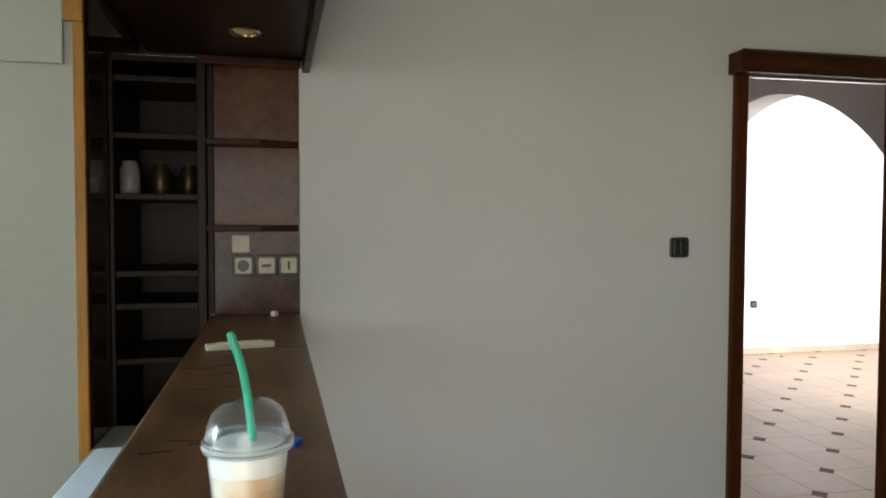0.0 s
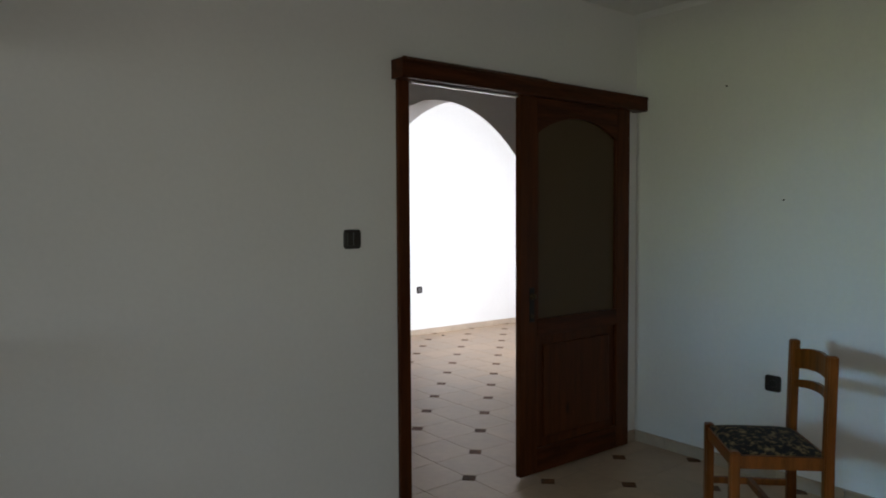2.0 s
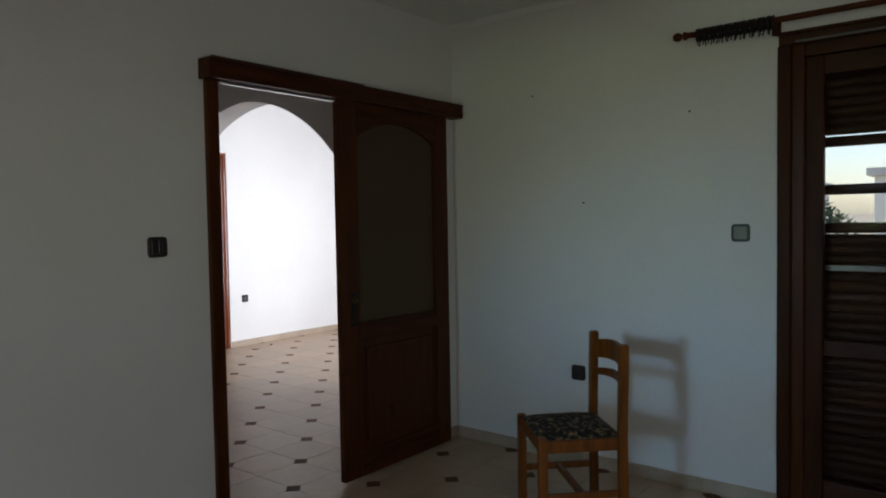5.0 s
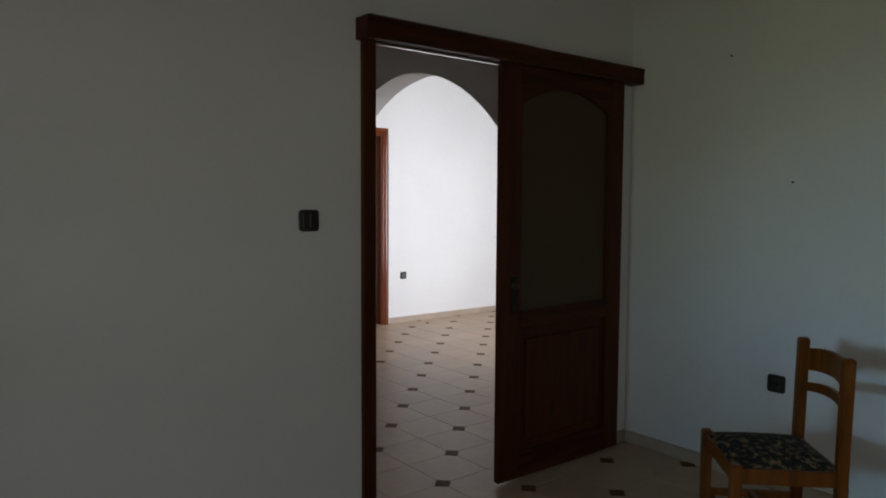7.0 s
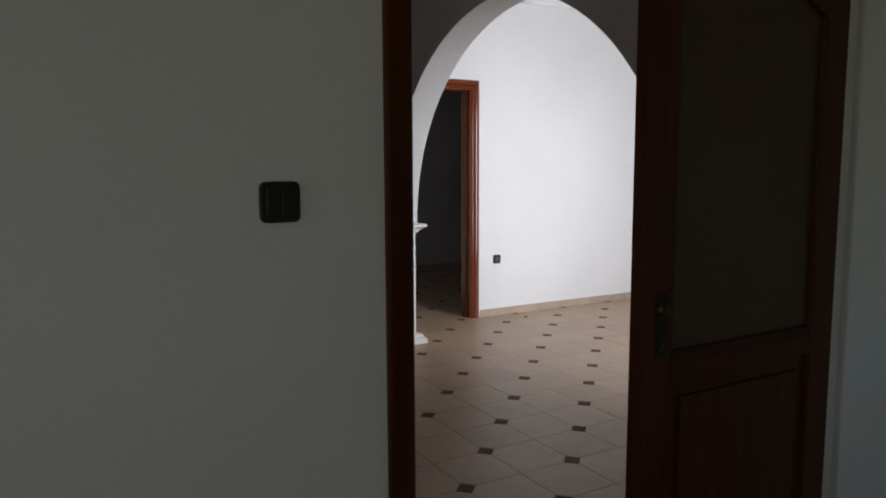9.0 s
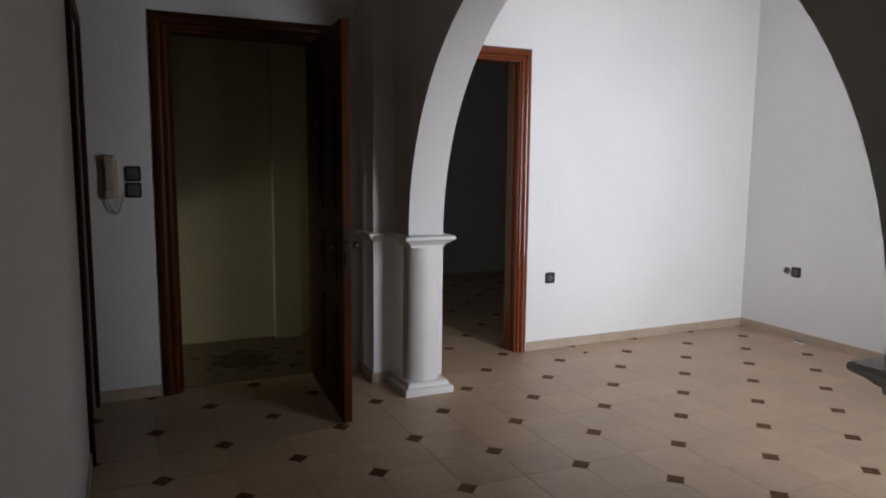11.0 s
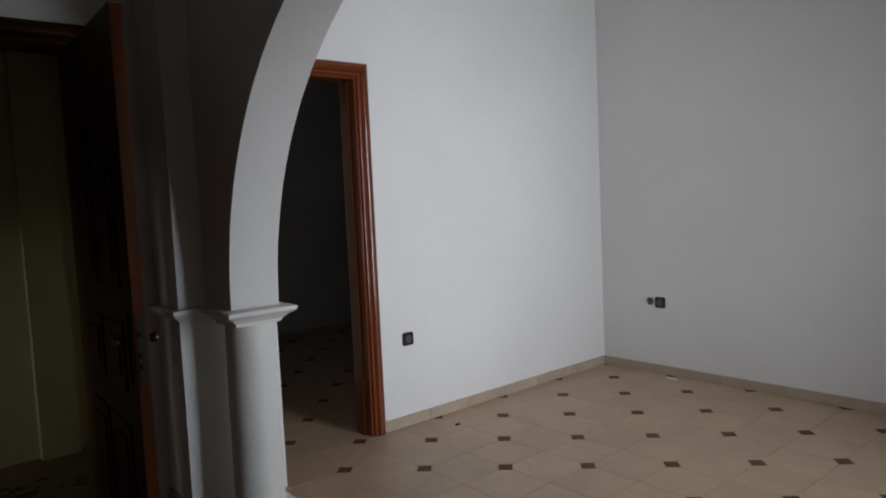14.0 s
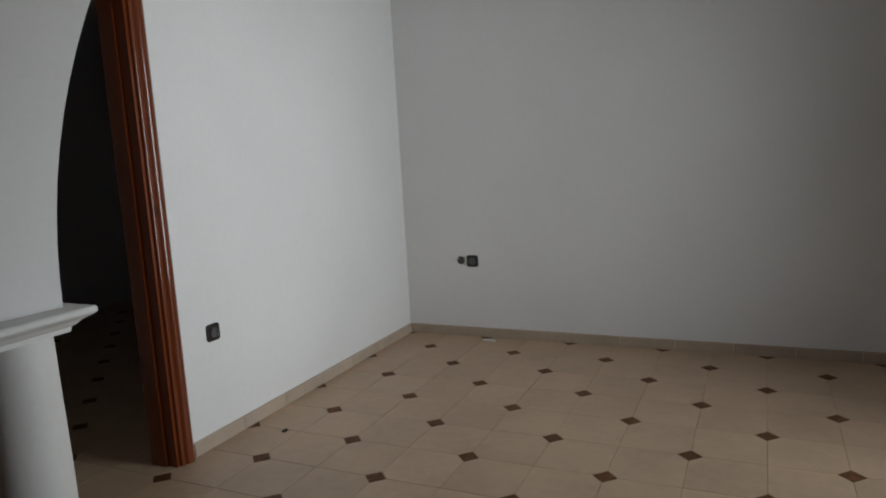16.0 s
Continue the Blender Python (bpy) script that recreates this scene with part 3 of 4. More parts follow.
tagged(part("dead_leaf", bm, BLACKP), "small dark crumb lying on the tiles", "debris")
bm = B()
box(bm, -0.045, 0.045, -0.014, 0.014, 0, 0.008, 0.003, pose(4.46, 3.29, 0, 0, 0, 80))
tagged(part("white_chip", bm, WHITEP), "white plaster chip on the floor by the skirting", "debris")

# ---- hall: intercom and double switch beside the entrance ----
BEIGEP = material("aged_beige_plastic", (0.4, 0.34, 0.26), 0.4, 0.08, 10, 60, 0.02)
root = thing("door_intercom", "cream wall intercom handset with a coiled cord", "intercom", at=on_south(-0.262, NY, 1.26))
part("base", box(B(), -0.045, 0.045, 0, 0.025, -0.11, 0.1, 0.01), BEIGEP, root)
bm = B()
box(bm, -0.028, 0.022, 0.024, 0.05, -0.1, 0.115, 0.011)
box(bm, -0.032, 0.026, 0.022, 0.062, 0.065, 0.12, 0.012)
box(bm, -0.032, 0.026, 0.022, 0.062, -0.115, -0.06, 0.012)
part("handset", bm, BEIGEP, root)
bm = B()
prev = None
for k in range(61):
    u = k / 60
    a = u * 22 * math.pi
    c = Vector((0.015 - 0.085 * u, 0.03, -0.11 + 0.03 * u - 0.1 * math.sin(math.pi * u)))
    p = c + Vector((0.006 * math.cos(a), 0.006 * math.sin(a), 0))
    if prev is not None:
        tube(bm, prev, p, 0.003, seg=5)
    prev = p
part("cord", bm, BEIGEP, root)
root = thing("light_switch", "pair of dark switches one above the other by the entrance door", "switch", at=on_south(-0.145, NY, 1.235))
for z in (0.045, -0.045):
    for w, t0, t1, mat, nm in ((0.084, 0, 0.01, BLACKP, "frame"), (0.06, 0.006, 0.0135, GREYP, "rocker")):
        bm = rounded_plate(w, w, 0.01, t0, t1)
        bmesh.ops.translate(bm, vec=(0, 0, z), verts=bm.verts[:])
        part(nm, bm, mat, root)
# the stairwell: stone landing, an unseen slab added to shade its wall, and dirt
structure("floor_landing", box(B(), -1.5, 1.45, NY + 0.09, 5.05, -0.0024, 0.003), TERRAZZO, "dark brown-grey stone floor of the landing", "floor")
structure("stair_landing", box(B(), -1.5, -0.15, NY + 0.14, 5.05, 0.97, 1.12), STAIR, "unseen slab added to shade the stairwell wall", "stairs")
bm = B()
rnd = random.Random(11)
for k in range(150):
    cx, cy, size = rnd.gauss(0.52, 0.12), min(4.9, rnd.gauss(4.45, 0.11)), rnd.uniform(0.012, 0.045)
    turn = rnd.uniform(0, 6.283)
    bm.faces.new([bm.verts.new((cx + size * rnd.uniform(0.6, 1.6) * math.cos(turn + a * 0.785), cy + size * rnd.uniform(0.5, 1.0) * math.sin(turn + a * 0.785),
                                0.0036 + 0.00001 * k)) for a in range(8)])
DIRT = material("dark_floor_dirt", (0.075, 0.065, 0.04), 0.8, 0.3, 8, 60, 0.1)
tagged(part("floor_stain", bm, DIRT), "dark ragged dirt stain on the landing floor", "stain", kind="stuff")

# ---- kitchen: chair ----
FABRIC = material("dark_patterned_fabric", (0.24, 0.17, 0.085), 0.9, 0.3, 42, 150, 0.3, dark=(0.006, 0.007, 0.009))
for node in FABRIC.node_tree.nodes:      # sparse pale leaves on a dark ground
    if node.type == "VALTORGB":
        node.color_ramp.elements[0].position, node.color_ramp.elements[1].position = 0.5, 0.66
chair = thing("dining_chair", "orange-brown wooden chair with a dark patterned seat by the wall", "chair", at=pose(0.7, -1.168, 0, 0, 0, 45.5))
# local frame: front is +y, back is -y, half width 0.195
HW, FY, BY = 0.19, 0.175, -0.175
SEATZ = 0.43


def leg(name, x, y, z1, lean=0.0, w=0.038):
    bm = B()
    sweep_profile(bm, [(-w / 2, -w / 2), (w / 2, -w / 2), (w / 2, w / 2), (-w / 2, w / 2)],
                  [((x, y - lean * 0.5, 0), (1, 0, 0), (0, 1, 0)), ((x, y, 0.42), (1, 0, 0), (0, 1, 0)), ((x, y - lean, z1), (1, 0, 0), (0, 1, 0))])
    bmesh.ops.bevel(bm, geom=bm.edges[:], offset=0.005, segments=2, affect="EDGES")
    return part(name, bm, CHAIRW, chair)


for sx in (-1, 1):
    leg("front_leg", sx * HW, FY, SEATZ + 0.012)
    leg("back_post", sx * HW, BY, 0.825, 0.008)
for sx in (-1, 1):
    part("side_rail", box(B(), sx * HW - 0.011, sx * HW + 0.011, BY + 0.02, FY - 0.02, SEATZ - 0.055, SEATZ - 0.003, 0.003), CHAIRW, chair)
    part("side_stretcher", box(B(), sx * HW - 0.009, sx * HW + 0.009, BY + 0.02, FY - 0.02, 0.17, 0.2, 0.003), CHAIRW, chair)
part("front_rail", box(B(), -HW + 0.02, HW - 0.02, FY - 0.011, FY + 0.011, SEATZ - 0.055, SEATZ - 0.003, 0.003), CHAIRW, chair)
part("back_rail", box(B(), -HW + 0.02, HW - 0.02, BY - 0.011, BY + 0.011, SEATZ - 0.055, SEATZ - 0.003, 0.003), CHAIRW, chair)
part("cross_stretcher", box(B(), -HW, HW, -0.012, 0.012, 0.172, 0.2, 0.003), CHAIRW, chair)
bm = B()
bmesh.ops.create_grid(bm, x_segments=14, y_segments=14, size=1)
for v in bm.verts:
    x, y = v.co.x, v.co.y
    v.co = Vector((x * (HW - 0.006), y * 0.172 + 0.006, SEATZ + 0.004 + 0.026 * (1 - x ** 4) * (1 - y ** 4) ** 0.7 + 0.002 * noise.noise((x * 2, y * 2, 0))))
bmesh.ops.solidify(bm, geom=bm.faces[:], thickness=0.02)
part("seat", bm, FABRIC, chair, "seat in dark patterned fabric", smooth=True)


def back_slat(z0, z1, rise):
    """A slat bent backwards, with an arched top."""
    bm = B()
    loops = []
    for k in range(13):
        u = k / 6 - 1
        y = BY - 0.006 - 0.035 * (1 - u * u)
        top = z1 + rise * (1 - u * u)
        bot = z0 + (rise * 0.8) * (1 - u * u)
        loops.append([bm.verts.new((u * (HW - 0.012), y + dy, z)) for dy, z in ((-0.008, bot), (0.008, bot), (0.008, top), (-0.008, top))])
    for a, b in zip(loops, loops[1:]):
        for k in range(4):
            bm.faces.new((a[k], a[(k + 1) % 4], b[(k + 1) % 4], b[k]))
    bm.faces.new(loops[0][::-1])
    bm.faces.new(loops[-1])
    bmesh.ops.recalc_face_normals(bm, faces=bm.faces[:])
    return bm


part("top_slat", back_slat(0.7, 0.785, 0.022), CHAIRW, chair)
part("lower_slat", back_slat(0.618, 0.65, 0.022), CHAIRW, chair)

# ---- kitchen: balcony door, shutter and curtain rod ----
root = thing("balcony_door", "dark brown wooden balcony door with glass panes", "door", kind="structure")
cw = 0.075
for y0, y1 in ((WY1 - 0.01, WY1 + cw - 0.03), (WY0 - cw + 0.03, WY0 + 0.01)):
    bm = B()
    box(bm, KX - 0.02, KX - 0.0005, y0, y1, 0, WZ - 0.006, 0.005)
    part("casing_board", bm, DARKW, root)
bm = B()
box(bm, KX - 0.02, KX - 0.0005, WY0 - 0.04, WY1 + 0.04, WZ - 0.006, WZ + 0.04, 0.005)
box(bm, KX - 0.03, KX - 0.0005, WY0 - 0.05, WY1 + 0.05, WZ + 0.04, WZ + 0.052, 0.004)
part("casing_head", bm, DARKWH, root)
# grey strip in place of the light caught on the head's bevel
part("pale_strip", box(B(), KX - 0.025, KX - 0.0195, WY0, WY1 - 0.03, 2.127, 2.138, 0.002), GREYP, root, "narrow grey strip standing in for the head's highlight")
FRX0, FRX1 = KX + 0.015, KX + 0.075
for y0, y1 in ((WY1 - 0.06, WY1), (WY0, WY0 + 0.06)):
    part("frame_post", box(B(), FRX0, FRX1, y0, y1, 0, WZ, 0.006), MIDW, root)
part("frame_head", box(B(), FRX0, FRX1, WY0 + 0.06, WY1 - 0.06, WZ - 0.06, WZ, 0.006), DARKWH, root)
ym = (WY0 + WY1) / 2
for a, b in ((ym + 0.003, WY1 - 0.062), (WY0 + 0.062, ym - 0.003)):
    sash = part("sash", box(B(), FRX0 + 0.008, FRX1 - 0.006, b - 0.075, b, 0.02, WZ - 0.064, 0.008), DARKW, root)
    part("stile", box(B(), FRX0 + 0.008, FRX1 - 0.006, a, a + 0.075, 0.02, WZ - 0.064, 0.008), MIDW, sash)
    for z0, z1 in ((0.02, 0.16), (0.73, 0.8), (WZ - 0.15, WZ - 0.064)):
        part("rail", box(B(), FRX0 + 0.01, FRX1 - 0.008, a + 0.075, b - 0.075, z0, z1, 0.006), DARKWH, sash)
    pane = part("pane", box(B(), FRX0 + 0.028, FRX0 + 0.033, a + 0.07, b - 0.07, 0.795, WZ - 0.145), CLEAR, sash)
    pane.visible_shadow = False
    low = part("pane", box(B(), FRX0 + 0.028, FRX0 + 0.033, a + 0.07, b - 0.07, 0.155, 0.735), CLEAR, sash)
    low.visible_shadow = False
# wooden roller shutter outside, with a gap
shut = thing("roller_shutter", "dark brown wooden roller shutter let down with open gaps", "shutter", kind="structure")
for y in (WY0 + 0.02, WY1 - 0.05):
    part("guide", box(B(), KX + 0.13, KX + 0.17, y, y + 0.03, 0, WZ), DARKW, shut)
bm = B()
prof = [(0.004, 0), (0, 0.003), (-0.004, 0.01), (-0.006, 0.021), (-0.004, 0.032), (0, 0.039), (0.004, 0.042), (0.004, 0.047), (0.009, 0.047), (0.009, 0)]
sweep_profile(bm, prof, [((0, y, 0), (1, 0, 0), (0, 0, 1)) for y in (WY0 + 0.04, WY1 - 0.04)])
slat_mesh = mesh_of("slat", bm, SLATW, smooth=True)
z = 0.006
while z < WZ - 0.03:
    if not (1.325 < z + 0.022 < 1.65) or 1.46 < z + 0.022 < 1.504:
        ob = new("slat", slat_mesh)
        ob.parent = shut
        ob.location = (KX + 0.15, 0.004 * math.sin(z * 90), z)
    z += 0.053 if 1.19 < z < 1.235 or 1.65 < z < 1.69 else 0.0435    # narrow slits above and below
part("slat_gap_strip", box(B(), KX + 0.135, KX + 0.142, WY0 + 0.05, WY1 - 0.05, 1.105, 1.13), GREYP, shut, "dull grey strip")

rod = thing("curtain_rod", "dark brown wooden curtain rod with bunched rings", "curtain rod")
RODX, RODZ = KX - 0.09, 2.225
bm = B()
tube(bm, (RODX, -1.5, RODZ), (RODX, -3.45, RODZ), 0.014, seg=16)
part("pole", bm, MIDW, rod, smooth=True)
for y, s in ((-1.5, 1), (-3.45, -1)):
    bm = B()
    lathe(bm, [(0.001, 0.075), (0.014, 0.07), (0.021, 0.055), (0.021, 0.045), (0.013, 0.032), (0.011, 0.026), (0.02, 0.02), (0.02, 0.012), (0.014, 0.004), (0.014, -0.01)], seg=20)
    bmesh.ops.transform(bm, matrix=pose(RODX, y, RODZ, -90 * s, 0, 0), verts=bm.verts[:])
    part("finial", bm, MIDW, rod, smooth=True)
for k in range(27):
    y = -1.545 - 0.0128 * k + 0.003 * math.sin(k * 2.3)
    bm = B()
    for i in range(16):
        a0, a1 = 2 * math.pi * i / 16, 2 * math.pi * (i + 1) / 16
        tube(bm, (RODX + 0.024 * math.cos(a0), y, RODZ - 0.008 + 0.027 * math.sin(a0)), (RODX + 0.024 * math.cos(a1), y, RODZ - 0.008 + 0.027 * math.sin(a1)), 0.0055, seg=6)
    tube(bm, (RODX, y, RODZ - 0.034), (RODX, y + 0.003 * (k % 3), RODZ - 0.055 - 0.006 * (k % 2)), 0.003, seg=6)
    part("ring", bm, IRON, rod)
for y in (-1.87, -3.2):
    bm = B()
    tube(bm, (RODX, y, RODZ - 0.012), (KX - 0.001, y, RODZ - 0.012), 0.01, seg=12)
    box(bm, KX - 0.012, KX - 0.0005, y - 0.02, y + 0.02, RODZ - 0.05, RODZ + 0.02, 0.004)
    part("bracket", bm, MIDW, rod)

for y, z in ((-1.478, 1.878), (-0.9, 1.447), (-0.585, 2.06)):
    bm = B()
    tube(bm, (KX - 0.012, y, z), (KX + 0.001, y, z), 0.0025, 0.0025, 8)
    tube(bm, (KX - 0.014, y, z), (KX - 0.012, y, z), 0.005, 0.005, 10)
    tagged(part("wall_nail", bm, IRON), "small dark nail in the white wall", "nail", "nails in the wall")

# ---- kitchen: bar counter, canopy, shelf wall ----
BX0, BX1, BZ = -2.42, -2.113, 1.04
BAR = Matrix.Translation((-2.115, 0, 0)) @ pose(0, 0, 0, 0, 0, 1.7) @ Matrix.Translation((2.115, 0, 0))
bar = thing("bar_counter", "narrow dark brown wooden bar counter with a worn top", "counter", at=BAR)
part("top", box(B(), BX0, BX1, -2.12, -0.002, BZ - 0.045, BZ, 0.006), BARW, bar, "worn scratched brown wood top")
for x in (BX0 + 0.06, BX1 - 0.06):
    bm = B()
    lathe(bm, [(0.03, 0), (0.03, 0.12), (0.02, 0.14), (0.027, 0.3), (0.018, 0.55), (0.027, 0.8), (0.02, 0.9), (0.03, 0.92), (0.03, BZ - 0.044)], (x, -2.03, 0), seg=20)
    part("leg", bm, DARKW, bar, smooth=True)
part("wall_batten", box(B(), BX0 + 0.03, BX1 - 0.03, -0.045, -0.004, BZ - 0.1, BZ - 0.046, 0.003), DARKW, bar)

rnd = random.Random(4)
for k in range(16):
    x, y, ln = rnd.uniform(BX0 + 0.03, BX1 - 0.03), rnd.uniform(-1.6, -0.5), rnd.uniform(0.03, 0.11)
    bm = box(B(), -ln / 2, ln / 2, -0.0012 - 0.002 * rnd.random(), 0.0012, 0, 0.0006, 0, pose(x, y, BZ, 0, 0, rnd.uniform(-20, 25)))
    part("scratch", bm, DARKW, bar, "short dark scratch")
can = thing("bar_canopy", "dark brown wooden canopy with a recessed spotlight over the bar", "canopy", at=BAR)
part("soffit", box(B(), -2.62, -2.1, -1.45, -0.004, 1.955, 2.0), SHADEW, can)
part("fascia", box(B(), -2.1, -2.075, -1.47, -0.003, 1.912, 2.58, 0.004), SHADEW, can)
part("fascia", box(B(), -2.62, -2.1, -1.49, -1.452, 1.912, 2.58, 0.004), SHADEW, can)
part("fascia", box(B(), -2.645, -2.62, -1.47, -0.26, 1.93, 2.58, 0.004), SHADEW, can)
part("edge_strip", box(B(), -2.45, -2.105, -0.03, -0.008, 1.925, 1.954, 0.004), MIDWH, can)
bm = B()
lathe(bm, [(0.046, 1.958), (0.05, 1.952), (0.046, 1.947), (0.036, 1.949), (0.034, 1.956)], (-2.285, -0.36, 0), seg=28)
spot = part("spotlight", bm, BRASS, can, "brass ring of an unlit spotlight", smooth=True)
bm = B()
lathe(bm, [(0.033, 1.957), (0.03, 1.952), (0.001, 1.945)], (-2.285, -0.36, 0), seg=20)
part("lens", bm, CREAMP, spot, smooth=True)

unit = thing("shelf_unit", "dark brown wooden built-in shelves beside the bar", "shelf unit")
part("back", box(B(), -2.788, -2.44, 0.43, 0.45, 0.0, 2.035), SHADEW, unit)
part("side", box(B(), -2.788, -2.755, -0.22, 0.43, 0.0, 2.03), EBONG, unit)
part("upper_door", box(B(), -2.753, -2.44, -0.02, 0.0, 1.95, 2.58, 0.004), SHADEW, unit)
part("upper_cabinet", box(B(), -2.753, -2.647, -0.225, -0.022, 1.95, 2.58, 0.004), SHADEW, unit)
part("top_board", box(B(), -2.755, -2.465, 0.003, 0.43, 1.93, 1.95), SHADEW, unit)
part("divider", box(B(), -2.465, -2.435, 0.002, 0.43, 0.0, 2.0, 0.003), SHADEW, unit)
part("divider", box(B(), -2.755, -2.74, 0.003, 0.43, 0.0, 2.0, 0.003), SHADEW, unit)
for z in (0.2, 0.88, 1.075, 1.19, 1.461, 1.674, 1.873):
    part("shelf", box(B(), -2.74, -2.465, 0.015, 0.43, z - 0.011, z + 0.011, 0.003), SHADEW, unit)
part("panel", box(B(), -2.435, -2.112, 0.05, 0.068, 0.0, 1.985), PANELW, unit, "glossy brown panel behind the bar")
part("panel_trim", box(B(), -2.435, -2.413, 0.036, 0.05, BZ, 1.95, 0.003), SHADEW, unit)


def corner_shelf(z):
    """A shelf on the panel, its front cut back towards the wall."""
    bm = B()
    pts = [(-2.432, 0.049), (-2.432, -0.03), (-2.245, -0.03), (-2.115, 0.02), (-2.115, 0.049)]
    f = bm.faces.new([bm.verts.new((x, y, z)) for x, y in pts])
    up = bmesh.ops.extrude_face_region(bm, geom=[f])
    bmesh.ops.translate(bm, vec=(0, 0, 0.022), verts=[v for v in up["geom"] if isinstance(v, bmesh.types.BMVert)])
    bmesh.ops.recalc_face_normals(bm, faces=bm.faces[:])
    bmesh.ops.bevel(bm, geom=bm.edges[:], offset=0.003, segments=1, affect="EDGES")
    return bm


for z in (1.645, 1.34):
    part("corner_shelf", corner_shelf(z), DARKWH, unit)
# bar sockets
for x, kind in ((-2.312, "socket"), (-2.23, "switch"), (-2.15, "switch")):
    r = thing("wall_socket" if kind == "socket" else "light_switch", "cream %s in a dark frame on the brown panel" % kind, kind, "plates over the bar", at=on_south(x, 0.05, 1.214))
    part("frame", rounded_plate(0.078, 0.078, 0.012, 0, 0.009), BLACKP, r)
    part("insert", rounded_plate(0.058, 0.058, 0.006, 0.006, 0.0115), CREAMP, r)
    if kind == "socket":
        bm = B()
        lathe(bm, [(0.021, 0.0112), (0.02, 0.0145), (0.016, 0.0145), (0.015, 0.012), (0.001, 0.012)], seg=24, axis="y")
        part("cup", bm, BLACKP, r)
    elif x > -2.2:
        part("slot", box(B(), -0.004, 0.004, 0.011, 0.0145, -0.016, 0.016, 0.001), BLACKP, r)
    else:
        part("slot", box(B(), -0.016, 0.016, 0.011, 0.0145, -0.005, 0.005, 0.001), BLACKP, r)
bm = B()
box(bm, -2.352, -2.29, 0.043, 0.05, 1.262, 1.325, 0.003)
tagged(part("blank_plate", bm, CREAMP), "blank cream cover plate above the socket", "cover plate")
# low cabinet in the corner behind the bar
low_unit = thing("low_cabinet", "dark brown low cabinet with a grey-green top beside the shelves", "cabinet")
part("body", box(B(), -2.752, -2.47, -0.5, 0.0, 0, 0.63, 0.004), SHADEW, low_unit)
part("worktop", box(B(), -2.754, -2.45, -0.52, 0.001, 0.631, 0.66, 0.006), SAGE, low_unit, "grey-green worktop")
# jars on the shelves
JARW = material("pale_ceramic", (0.2, 0.19, 0.18), 0.4, 0.1, 20, 80, 0.02)
for x, y, z in ((-2.7, 0.07, 1.4725), (-2.61, 0.14, 1.4725), (-2.52, 0.2, 1.4725)):
    bm = B()
    lathe(bm, [(0.03, 0), (0.034, 0.006), (0.034, 0.09), (0.026, 0.1), (0.026, 0.115), (0.001, 0.117)], (x, y, z), seg=20)
    tagged(part("glass_jar", bm, BRONZE if x > -2.65 else JARW, smooth=True), "small %s jar on a dark shelf" % ("dull brown" if x > -2.65 else "pale"), "jar", "jars on the shelf")

# wall end beside the shelves: pine trim, upper board and a switch
root = thing("shelf_end_trim", "orange pine trim board at the end of the shelves", "trim", kind="structure")
part("board", box(B(), -2.789, -2.757, -0.262, -0.2405, 0, 1.985, 0.004), PINE, root)
part("board", box(B(), -2.815, -2.757, -0.266, -0.2405, 1.985, 2.58, 0.004), PINE, root)
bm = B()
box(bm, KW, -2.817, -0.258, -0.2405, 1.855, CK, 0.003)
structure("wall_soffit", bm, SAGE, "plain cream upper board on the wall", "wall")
wall_plate("light_switch", "dark switch on the white wall near the shelves", on_south(-3.075, -0.24, 1.215))
# white table beside the bar
tab = thing("white_table", "white plastic side table behind the bar", "table")
part("top", box(B(), -2.93 + 0.35, -2.43, -1.75, -0.87, 0.825, 0.85, 0.008), WHITEP, tab)
for x in (-2.555, -2.455):
    for y in (-1.7, -0.92):
        part("leg", box(B(), x - 0.018, x + 0.018, y - 0.018, y + 0.018, 0, 0.826, 0.004), WHITEP, tab)

# on the bar: iced coffee, strip, cap
COFFEE = material("milky_iced_coffee", (0.8, 0.7, 0.56), 0.35, 0.1, 26, 60, 0.0, dark=(0.52, 0.26, 0.07))
FOAM = material("milk_foam", (0.8, 0.76, 0.7), 0.6, 0.06, 60, 160, 0.1)
STRAW = material("green_plastic", (0.03, 0.42, 0.26), 0.35, 0.05, 20, 80, 0.0)
BLUEP = material("blue_plastic", (0.02, 0.09, 0.5), 0.3, 0.05, 20, 80, 0.0)
CX, CY = -2.17, -1.873
cup = thing("iced_coffee_cup", "clear plastic cup of iced coffee with domed lid and green straw", "cup", at=pose(CX, CY, BZ))
bm = B()
lathe(bm, [(0.029, 0), (0.031, 0.002), (0.0405, 0.106), (0.0415, 0.108), (0.0395, 0.108), (0.0395, 0.104), (0.0298, 0.004), (0.001, 0.004)], seg=40)
part("cup_wall", bm, CUPG, cup, smooth=True).visible_shadow = False
bm = B()
lathe(bm, [(0.001, 0.0045), (0.0294, 0.0045), (0.0372, 0.083), (0.001, 0.083)], seg=40)
part("coffee", bm, COFFEE, cup, "milky brown iced coffee", smooth=True)
bm = B()
lathe(bm, [(0.001, 0.0833), (0.0374, 0.0833), (0.0384, 0.098), (0.036, 0.104), (0.028, 0.108), (0.014, 0.106), (0.001, 0.109)], seg=40)
part("foam", bm, FOAM, cup, "white milk foam", smooth=True)
bm = B()
lathe(bm, [(0.0445, 0.105), (0.046, 0.108), (0.0455, 0.114), (0.042, 0.117), (0.0405, 0.127), (0.035, 0.142), (0.024, 0.151), (0.012, 0.154), (0.011, 0.1532),
           (0.0235, 0.15), (0.0343, 0.1412), (0.0398, 0.1268), (0.0412, 0.1165), (0.0435, 0.1125)], seg=40)
